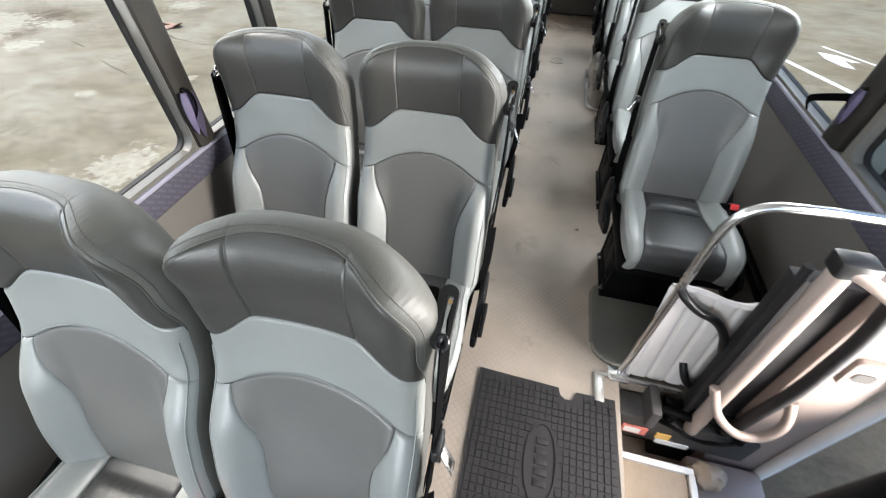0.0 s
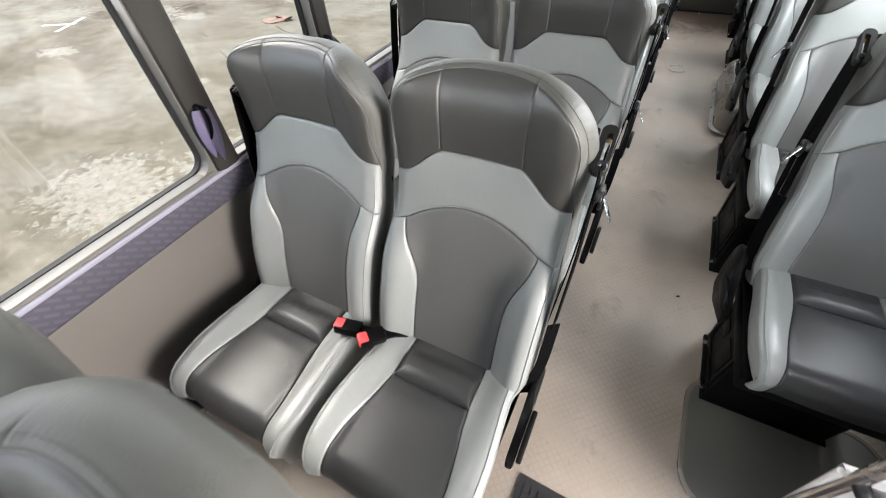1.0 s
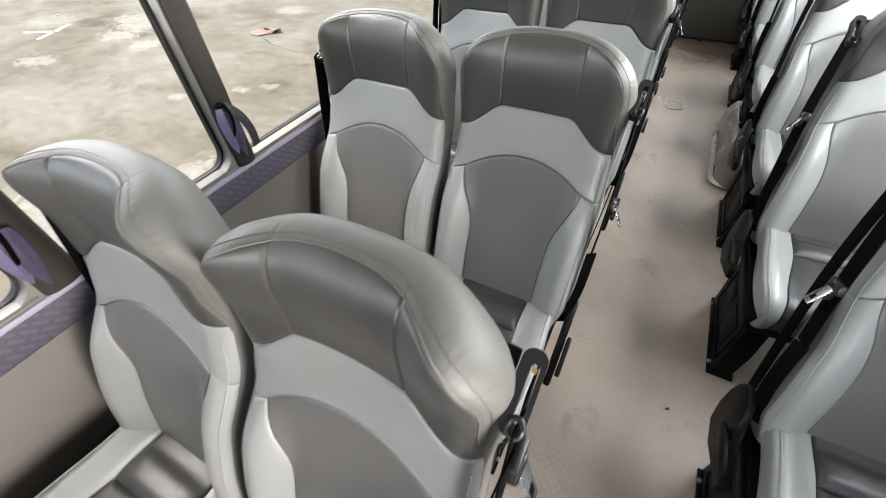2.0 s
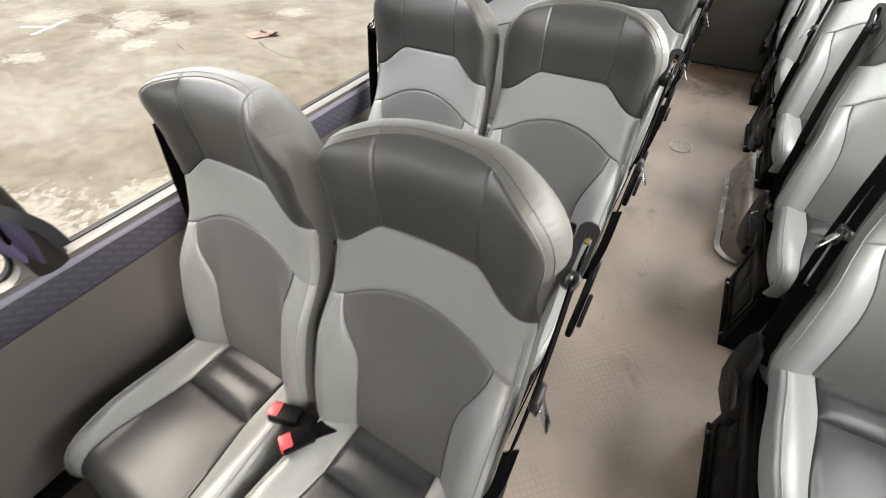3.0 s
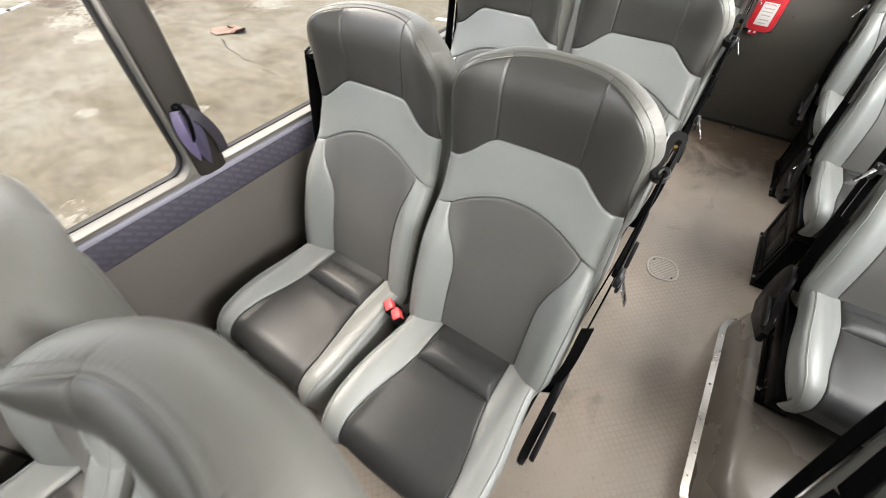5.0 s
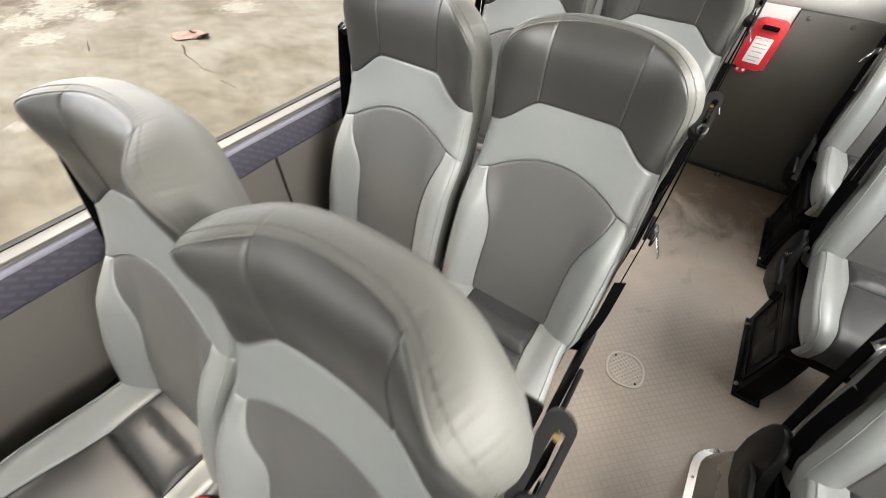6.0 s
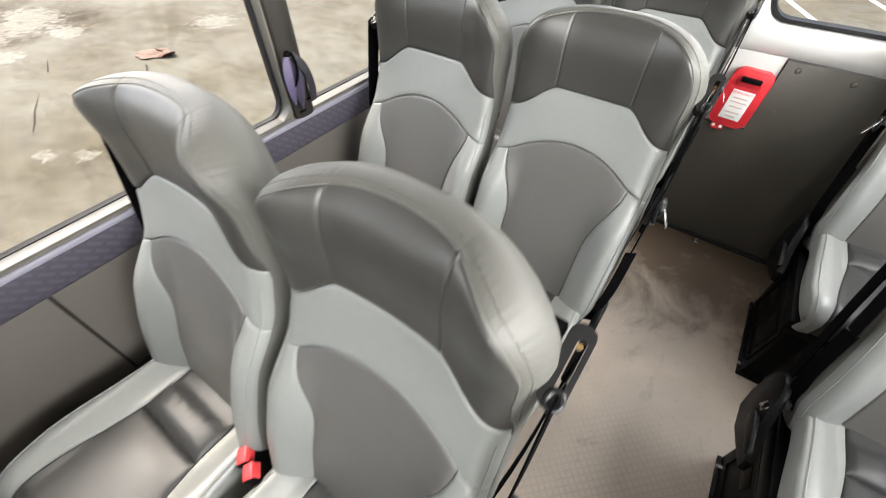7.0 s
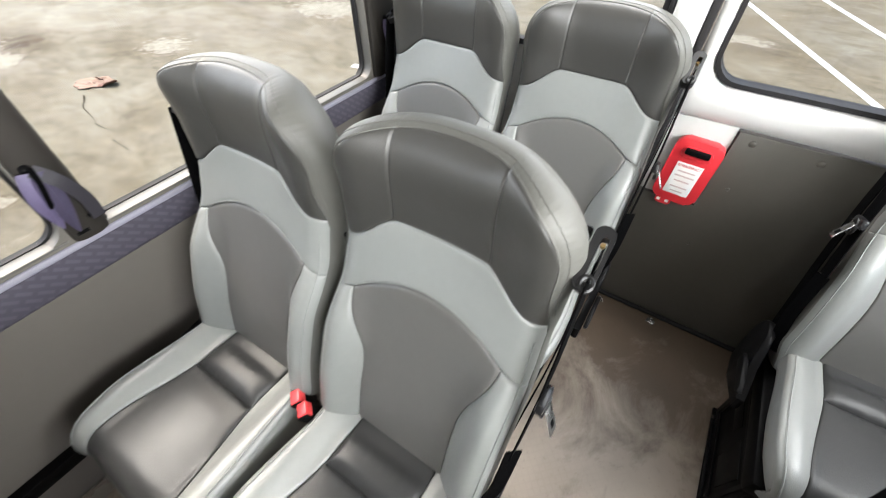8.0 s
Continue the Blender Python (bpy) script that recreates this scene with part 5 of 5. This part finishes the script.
drain = thing("floor_access_plate", "small oval access plate screwed into the floor", "access plate", at=pose(0.100, 4.560, 0, 0, 0, 12))
o = [(0.068 * math.copysign(abs(math.cos(t)) ** 0.75, math.cos(t)), 0.07 * math.copysign(abs(math.sin(t)) ** 0.9, math.sin(t))) for t in np.linspace(0, 2 * math.pi, 33)[:-1]]
part("rim", ring_prism(bmesh.new(), o, [(x * 0.9, y * 0.9) for x, y in o], "z", 0, 0.005), PLATE, drain, "pale worn rim")
part("plate", prism(bmesh.new(), [(x * 0.91, y * 0.91) for x, y in o], "z", 0, 0.0025), FLOOR, drain)
tread = bmesh.new()
for k in range(-4, 5):
    for sg in (-1, 1):
        h = 0.058 * math.sqrt(max(0.0, 1 - (k / 4.6) ** 2))
        box(tread, -h, h, k * 0.0125 - 0.0016, k * 0.0125 + 0.0016, 0.0024, 0.0042 + 0.0003 * sg, m=Matrix.Rotation(radians(45 * sg), 4, 'Z'))
part("tread", tread, PLATE, drain, "raised crosshatch tread")
for x, y in ((-0.038, 0.046), (0.038, -0.046)):
    bm = bmesh.new()
    bmesh.ops.create_cone(bm, cap_ends=True, segments=10, radius1=0.004, radius2=0.004, depth=0.004, matrix=Matrix.Translation((x, y, 0.003)))
    part("screw", bm, BLACK, drain)

# steel catches in the floor at the rear door
for x, y, rz in ((-0.045, 6.045, 20), (0.168, 6.05, -10)):
    catch = thing("door_catch", "small worn steel catch on the floor at the rear door", "door catch", "door catches", pose(x, y, 0, 0, 0, rz))
    part("plate", boxed(-0.016, 0.016, -0.011, 0.011, 0.0, 0.004, bevel=0.001), STEEL, catch)
    part("tongue", boxed(-0.005, 0.006, -0.009, 0.009, 0.004, 0.014, bevel=0.002), STEEL, catch)

crumb = thing("floor_crumb", "small black crumb of dirt on the vinyl floor", "crumb", at=pose(0.333, 2.152, 0, 0, 0, 30))
bm = bmesh.new()
bmesh.ops.create_icosphere(bm, subdivisions=2, radius=1)
for v in bm.verts:
    v.co *= 1 + 0.5 * noise.noise(v.co * 1.7)
    v.co = Vector((v.co.x * 0.008, v.co.y * 0.004, max(0.0, v.co.z * 0.004 + 0.002)))
part("lump", bm, RUBBER, crumb)

# rubber mat at the entry: ribbed slab with a notch and an oval mark
mat_ob = thing("rubber_mat", "black ribbed rubber mat on the floor at the entry", "floor mat", at=Matrix.Translation((0.042, -0.022, 0)) @ Matrix.Diagonal((1.045, 1, 1, 1)))
out = [(-0.068, 0.55), (0.44, 0.55), (0.428, 1.228), (0.29, 1.223), (0.283, 1.198), (0.268, 1.186), (0.248, 1.186), (0.233, 1.198), (0.226, 1.227), (-0.073, 1.236)]
part("slab", prism(bmesh.new(), out, "z", 0.0, 0.010), RUBBER, mat_ob)
rib = bmesh.new()
for i in range(22):
    xx = -0.055 + i * 0.0219
    for j in range(25):
        yy = 0.56 + j * 0.0262
        if ((xx - 0.17) / 0.06) ** 2 + ((yy - 0.93) / 0.15) ** 2 < 1 or (0.215 < xx < 0.30 and yy > 1.16):
            continue
        box(rib, xx, xx + 0.0165, yy, yy + 0.021, 0.0102, 0.0135)
part("ribs", rib, RUBBER, mat_ob)["kind"] = "stuff"
part("oval_mark", ring_prism(bmesh.new(), [(0.18 + 0.056 * math.cos(t), 0.94 + 0.14 * math.sin(t)) for t in np.linspace(0, 6.283, 33)[:-1]],
                             [(0.18 + 0.047 * math.cos(t), 0.94 + 0.128 * math.sin(t)) for t in np.linspace(0, 6.283, 33)[:-1]], "z", 0.0102, 0.0145), RUBBER, mat_ob)
for k in range(5):
    part("mark_bar", boxed(0.16, 0.20, 0.862 + k * 0.034, 0.884 + k * 0.034, 0.0102, 0.0138, bevel=0.001), RUBBER, mat_ob)

# ---- entry: rail, screen, door gear ----

def follow_side(*roots):
    """The entry fittings lean inwards with the side of the body."""
    for root in roots:
        for ob in [root] + list(root.children_recursive):
            if ob.type == 'MESH':
                for v in ob.data.vertices:
                    x, y, z = v.co
                    v.co = (0.0615 + 1.0356 * x - 0.0985 * z, y - 0.013, 1.057 * z if z > 0 else 1.25 * z - 0.02 * min(1, -z / 0.02))


rail = thing("grab_rail", "chrome grab rail beside the entrance steps", "grab rail")
part("tube", tube(bmesh.new(), [(0.508, 1.325, 0.0), (0.510, 1.325, 0.3), (0.508, 1.325, 0.62), (0.507, 1.325, 0.76), (0.518, 1.325, 0.84), (0.555, 1.325, 0.885), (0.62, 1.325, 0.900), (0.75, 1.325, 0.904), (1.005, 1.325, 0.905)], 0.013, n=14, smooth_steps=6), CHROME, rail)
part("foot_flange", prism(bmesh.new(), round_rect(0.468, 0.548, 1.29, 1.36, 0.012), "z", 0.0, 0.008, bevel=0.002), CHROME, rail, "chrome floor flange")
bm = bmesh.new()
bmesh.ops.create_cone(bm, cap_ends=True, segments=16, radius1=0.032, radius2=0.03, depth=0.01, matrix=Matrix.Translation((1.002, 1.325, 0.905)) @ Matrix.Rotation(radians(90), 4, 'Y'))
part("wall_flange", bm, CHROME, rail)

screen = thing("entrance_screen", "pale grey padded modesty panel below the grab rail", "modesty panel")
bm = bmesh.new()
xs = np.linspace(0.47, 0.895, 160)


def screen_top(x):
    return 0.53 + 0.02 * math.sin((x - 0.47) * 9) - 0.05 * math.exp(-((x - 0.66) / 0.10) ** 2) + 0.16 * smooth01((x - 0.68) / 0.2)


def pleat(x):
    d = abs((x - 0.44) % 0.062 - 0.031)
    return 0.007 * (1 - math.exp(-(d / 0.007) ** 2))


g = [[bm.verts.new((x, 1.352 + (1 if k < 2 else -1) * 0 + dy * (1.0) - (pleat(x) if k < 2 else 0), z)) for k, (dy, z) in enumerate(((-0.006, 0.02), (-0.006, screen_top(x) - 0.006), (0.0, screen_top(x)), (0.014, screen_top(x) - 0.006), (0.014, 0.02)))] for x in xs]
for a, b_ in zip(g, g[1:]):
    for k in range(4):
        bm.faces.new((a[k], a[k + 1], b_[k + 1], b_[k]))
part("padding", bm, PANEL_CREAM, screen)
part("post", tube(bmesh.new(), [(0.468, 1.35, 0.01), (0.47, 1.35, 0.52)], 0.009, n=8), PANEL_CREAM, screen)

handle = thing("entry_handle", "black curved grab handle on the modesty panel", "grab handle")
part("bar", tube(bmesh.new(), [(0.489, 1.345, 0.527), (0.495, 1.315, 0.525), (0.543, 1.305, 0.488), (0.598, 1.30, 0.464), (0.640, 1.30, 0.41), (0.662, 1.30, 0.35), (0.692, 1.30, 0.26), (0.737, 1.303, 0.11), (0.72, 1.305, 0.075), (0.67, 1.308, 0.072), (0.63, 1.312, 0.12), (0.616, 1.345, 0.165)], 0.014, n=10, smooth_steps=5), GREY_PLASTIC, handle)

edge = thing("step_edge_plate", "aluminium edge plate along the step well", "edge plate", at=pose(0.047, -0.012, 0))
bm = boxed(0.366, 0.402, 1.20, 1.325, 0.0, 0.012, bevel=0.002)
box(bm, 0.372, 0.70, 1.312, 1.327, 0.0, 0.014, bevel=0.002)
part("angle", bm, ALUMINIUM, edge)

gear = thing("door_mechanism", "black door mechanism with cables and warning labels", "door mechanism")
part("housing", boxed(0.44, 0.93, 1.20, 1.305, -0.16, -0.02, bevel=0.01), GEAR_GREY, gear)
part("bracket", boxed(0.53, 0.565, 1.18, 1.30, -0.04, 0.05, bevel=0.006), GEAR_GREY, gear)
part("arm", tube(bmesh.new(), [(0.56, 1.24, 0.0), (0.66, 1.21, 0.03), (0.74, 1.22, 0.02), (0.84, 1.18, 0.0)], 0.016, n=10, smooth_steps=5), BLACK, gear)
part("cylinder", tube(bmesh.new(), [(0.60, 1.275, -0.01), (0.86, 1.25, 0.02)], 0.024, n=14), BLACK, gear)
for x in (0.62, 0.7, 0.8):
    bm = bmesh.new()
    bmesh.ops.create_cone(bm, cap_ends=True, segments=14, radius1=0.026, radius2=0.022, depth=0.05, matrix=Matrix.Translation((x, 1.235, 0.0)))
    part("joint", bm, BLACK, gear)
part("cable", tube(bmesh.new(), [(0.58, 1.21, -0.02), (0.62, 1.17, 0.0), (0.7, 1.175, -0.03), (0.76, 1.16, -0.01), (0.85, 1.2, -0.04)], 0.007, n=7, smooth_steps=6), BLACK, gear)
part("warning_label", boxed(0.475, 0.565, 1.194, 1.199, -0.125, -0.075), PINK_LABEL, gear, "red and white warning label")
part("label_field", boxed(0.482, 0.54, 1.1925, 1.1942, -0.118, -0.085), WHITE_LABEL, gear)
part("yellow_label", boxed(0.60, 0.65, 1.194, 1.199, -0.12, -0.085), YELLOW_LABEL, gear, "small orange label")
part("white_label", boxed(0.61, 0.73, 1.194, 1.199, -0.155, -0.13), WHITE_LABEL, gear, "white label strip")

step_panel = thing("entrance_step", "white edged tan step tread in the entrance", "step tread")
part("tread", boxed(0.475, 0.72, 0.80, 1.10, -0.20, -0.16, bevel=0.004), TAN, step_panel)
bm = boxed(0.474, 0.745, 1.10, 1.125, -0.205, -0.148, bevel=0.004)
box(bm, 0.722, 0.747, 0.80, 1.10, -0.205, -0.148, bevel=0.004)
part("nosing", bm, WHITE_PAINT, step_panel, "white step nosing")
part("support", boxed(0.475, 0.74, 0.80, 1.10, -0.38, -0.20, bevel=0.004), PINK_GREY, step_panel)

bm = bmesh.new()
bmesh.ops.create_icosphere(bm, subdivisions=3, radius=1)
for v in bm.verts:
    v.co *= 1 + 0.35 * noise.noise(v.co * 2.3)
    v.co = Vector((v.co.x * 0.06 + 0.80, v.co.y * 0.05 + 1.12, max(-0.03, v.co.z * 0.045) - 0.169))
rag = tagged(link_mesh("cloth", bm, TAN), "crumpled tan cleaning cloth on the step", "cloth")

ledge = structure("step_ledge", boxed(0.75, 1.02, 0.95, 1.20, -0.38, -0.20, bevel=0.01), PINK_GREY, "pinkish grey ledge beside the step", "step")

# lining and jamb at the rear side of the doorway, with the turning post
jamb = thing("door_jamb", "pinkish grey doorway lining with white painted edge", "door jamb", kind="structure")
part("lining", boxed(0.82, 1.02, 1.215, 1.30, -0.37, 0.74, bevel=0.01), PINK_GREY, jamb)
# near-black sheet: shade of the recess behind the post, put into its colour
part("recess", boxed(0.66, 0.818, 1.25, 1.30, -0.37, 0.72, bevel=0.006), RUBBER, jamb, "black sheet painting the shaded recess behind the post")
part("jamb_edge", tube(bmesh.new(), [(1.02, 1.215, -0.42), (1.026, 1.205, -0.2), (1.035, 1.205, 0.1), (1.055, 1.21, 0.4), (1.06, 1.22, 0.9)], 0.022, n=12, smooth_steps=5), WHITE_PAINT, jamb, "white painted edge")
part("pull_cup", prism(bmesh.new(), round_rect(0.885, 0.965, 0.42, 0.53, 0.015), "y", 1.195, 1.216, bevel=0.004), PINK_GREY, jamb)
part("cup_recess", prism(bmesh.new(), round_rect(0.90, 0.95, 0.455, 0.49, 0.012), "y", 1.192, 1.196), PILLAR_TRIM, jamb)
post = thing("door_post", "grey-beige door turning post with black hose", "door post")
part("tube", tube(bmesh.new(), [(0.69, 1.205, -0.02), (0.69, 1.205, 0.84)], 0.024, n=18), PINK_GREY, post)
# black tube drawn in place of the shadow gap between post and screen
part("finger_guard", tube(bmesh.new(), [(0.652, 1.232, 0.0), (0.652, 1.232, 0.78)], 0.011, n=10), RUBBER, post, "black strip for the shadow gap beside the post")
part("top_bracket", boxed(0.66, 0.74, 1.175, 1.235, 0.80, 0.845, bevel=0.012), GREY_PLASTIC, post, "dark grey bracket")
part("hose", tube(bmesh.new(), [(0.78, 1.19, 0.02), (0.79, 1.18, 0.2), (0.80, 1.165, 0.40), (0.815, 1.175, 0.55), (0.825, 1.19, 0.66), (0.815, 1.2, 0.78)], 0.019, n=10, smooth_steps=6), RUBBER, post, "thick black hose")
part("hand_loop", tube(bmesh.new(), [(0.65, 1.20, 0.27), (0.69, 1.17, 0.17), (0.76, 1.15, 0.11), (0.83, 1.15, 0.12), (0.86, 1.16, 0.21), (0.845, 1.19, 0.30)], 0.015, n=10, smooth_steps=6), PINK_GREY, post, "pinkish grey hand loop")
part("upper_loop", tube(bmesh.new(), [(0.68, 1.20, 0.82), (0.73, 1.17, 0.81), (0.80, 1.16, 0.77), (0.86, 1.19, 0.73)], 0.015, n=10, smooth_steps=6), PINK_GREY, post)

follow_side(screen, handle, gear, step_panel, rag, ledge, jamb, post)

# swing door, open, standing outside along the body
leaf = thing("entrance_door", "open pale green-white entrance door outside the bus", "door", at=pose(0.11, 0, 0))
lo_, li_ = round_rect(1.36, 2.03, -0.50, 1.40, 0.08), round_rect(1.46, 1.92, 0.42, 1.28, 0.10)
part("door_shell", ring_prism(bmesh.new(), lo_, li_, "x", 1.09, 1.14), DOOR_PAINT, leaf, "pale painted shell")
part("gasket", ring_prism(bmesh.new(), li_, round_rect(1.475, 1.905, 0.435, 1.265, 0.09), "x", 1.088, 1.142), RUBBER, leaf, "black rubber gasket")
part("pane", prism(bmesh.new(), round_rect(1.475, 1.905, 0.435, 1.265, 0.09), "x", 1.112, 1.116), GLASS, leaf).visible_shadow = False
part("hinge_arm", tube(bmesh.new(), [(0.99, 1.29, 0.2), (1.05, 1.34, 0.2), (1.11, 1.45, 0.2)], 0.018, n=10, smooth_steps=4), BLACK, leaf)
part("hinge_arm", tube(bmesh.new(), [(0.99, 1.29, -0.3), (1.05, 1.34, -0.3), (1.11, 1.45, -0.3)], 0.018, n=10, smooth_steps=4), BLACK, leaf)

# seat of the guide in the near corner
fs = thing("guide_seat", "black upholstered guide seat beside the entrance", "seat", at=pose(0.06, 0.045, 0))
part("backrest", boxed(0.49, 0.88, 0.50, 0.735, 0.36, 0.93, bevel=0.085, seg=5), BLACK, fs)
part("cushion", boxed(0.49, 0.88, 0.10, 0.56, 0.34, 0.46, bevel=0.05, seg=4), BLACK, fs)
part("base", boxed(0.53, 0.84, 0.16, 0.68, 0.0, 0.37, bevel=0.02), BLACK, fs)

# ---- outside ----
bm = bmesh.new()
gv = [bm.verts.new((x, y, GZ)) for x, y in ((-400, -400), (400, -400), (400, 400), (-400, 400))]
bm.faces.new(gv)
structure("ground", bm, GROUND, "stained damp concrete yard outside the bus", "ground")


def ground_line(a, b_, wdt):
    a, b_ = Vector((*a, GZ + 0.004)), Vector((*b_, GZ + 0.004))
    sd = (b_ - a).cross(Vector((0, 0, 1))).normalized() * wdt / 2
    bm = bmesh.new()
    n = 40
    rows = []
    for k in range(n + 1):
        p = a + (b_ - a) * (k / n)
        j = 0.008 * noise.noise(p * 3.1)
        rows.append((bm.verts.new(p + sd * (1 + j * 4)), bm.verts.new(p - sd * (1 - j * 4))))
    for r0, r1 in zip(rows, rows[1:]):
        bm.faces.new((r0[0], r0[1], r1[1], r1[0]))
    return structure("road_marking", bm, ROAD_PAINT, "worn white parking line on the concrete", "road marking")


ground_line((-0.46, 16.6), (3.39, 7.9), 0.12)
ground_line((1.25, 16.6), (3.84, 10.3), 0.12)
ground_line((3.15, 8.8), (5.9, 3.1), 0.10)
ground_line((4.4, 8.7), (5.8, 6.7), 0.07)
ground_line((-11.24, 4.78), (-10.62, 5.09), 0.10)
ground_line((-10.5, 4.66), (-10.9, 5.42), 0.10)


def arrow_head():
    bm = bmesh.new()
    pts = [(3.72, 7.95), (3.98, 7.86), (4.2, 7.6), (4.06, 7.58), (3.99, 7.66), (4.0, 7.3), (3.86, 7.36), (3.72, 7.66)]
    bm.faces.new([bm.verts.new((x + 0.5, y + 0.45, GZ + 0.005)) for x, y in pts])
    structure("road_marking", bm, ROAD_PAINT, "worn white painted arrow on the concrete", "road marking")


arrow_head()
CRACK = mat("dark_crack_dirt", (0.048, 0.041, 0.030), 0.9, spec=0.05, var=0.3, vscale=10)


def ground_crack(pts, wdt):
    """A wandering crack in the concrete, wider in places."""
    pts = [Vector((*p, GZ + 0.004)) for p in pts]
    bm = bmesh.new()
    prev = None
    for a, b_ in zip(pts, pts[1:]):
        sd = (b_ - a).cross(Vector((0, 0, 1))).normalized()
        for k in range(15):
            p = a + (b_ - a) * (k / 14)
            p += sd * 0.03 * noise.noise(p * 3.3)
            w = wdt * max(0.2, 0.75 + 0.9 * noise.noise(p * 4.1))
            row = (bm.verts.new(p + sd * w), bm.verts.new(p - sd * w))
            if prev:
                bm.faces.new((prev[0], prev[1], row[1], row[0]))
            prev = row
    structure("ground_crack", bm, CRACK, "dark hairline crack in the concrete yard", "crack")


for line in ([(-7.63, 5.65), (-7.2, 5.47)], [(-6.63, 5.17), (-6.19, 4.98), (-5.7, 4.78)], [(-6.42, 6.33), (-6.04, 6.19), (-5.68, 6.1)], [(-5.56, 6.07), (-5.32, 6.08)], [(-5.04, 6.01), (-4.86, 6.0), (-4.7, 5.99)]):
    ground_crack(line, 0.010)
ground_mark = thing("ground_label", "small white label lying on the concrete", "label", at=pose(-4.13, 8.88, GZ, 0, 0, 10))
part("sheet", boxed(-0.10, 0.10, -0.06, 0.06, 0.0, 0.006, bevel=0.001), ROAD_PAINT, ground_mark)
for k in range(3):
    part("text_bar", boxed(-0.07, 0.05 + 0.01 * k, -0.035 + 0.03 * k, -0.022 + 0.03 * k, 0.006, 0.0066), PRINT, ground_mark)


def torn_sheet(name, rx, ry, lift, seed, at, material, parent, label):
    """A ragged, curled scrap of board: rx, ry its half size, lift how far its rim curls up."""
    bm = bmesh.new()
    rows, n = 6, 40
    rings = []
    for k in range(rows + 1):
        f = k / rows
        ring = []
        for i in range(n):
            t = 2 * math.pi * i / n
            r = f * (1 + 0.14 * math.sin(3 * t + seed) + 0.07 * math.sin(7 * t + 2 * seed) + 0.06 * math.sin(13 * t + 3 * seed))
            z = 0.008 + lift * f * f * max(0.0, math.sin(t + seed)) ** 2 + 0.008 * math.sin(9 * f + 5 * t)
            ring.append(bm.verts.new((at[0] + rx * r * math.cos(t), at[1] + ry * r * math.sin(t), max(0.004, z + 0.004))))
        rings.append(ring)
    bmesh.ops.pointmerge(bm, verts=rings[0], merge_co=Vector((at[0], at[1], 0.012)))
    c = [v for v in bm.verts if (v.co - Vector((at[0], at[1], 0.012))).length < 1e-5][0]
    for i in range(n):
        bm.faces.new((c, rings[1][i], rings[1][(i + 1) % n]))
    for a, b_ in zip(rings[1:], rings[2:]):
        for i in range(n):
            bm.faces.new((a[i], a[(i + 1) % n], b_[(i + 1) % n], b_[i]))
    ob = part(name, bm, material, parent, label)
    md = ob.modifiers.new("thick", 'SOLIDIFY')
    md.thickness = 0.004


scrap = thing("torn_cardboard", "torn, curled scrap of salmon-brown cardboard on the concrete", "cardboard", at=pose(-6.62, 6.59, GZ, 0, 0, 36))
torn_sheet("sheet", 0.24, 0.15, 0.03, 0.6, (-0.05, 0.0), CARD, scrap, "faded salmon board")
torn_sheet("curled_end", 0.11, 0.10, 0.055, 2.2, (0.17, -0.02), CARD_DARK, scrap, "dark brown curled end")
torn_sheet("upper_flap", 0.08, 0.05, 0.045, 4.0, (0.06, 0.10), CARD_DARK, scrap, "dark brown flap")
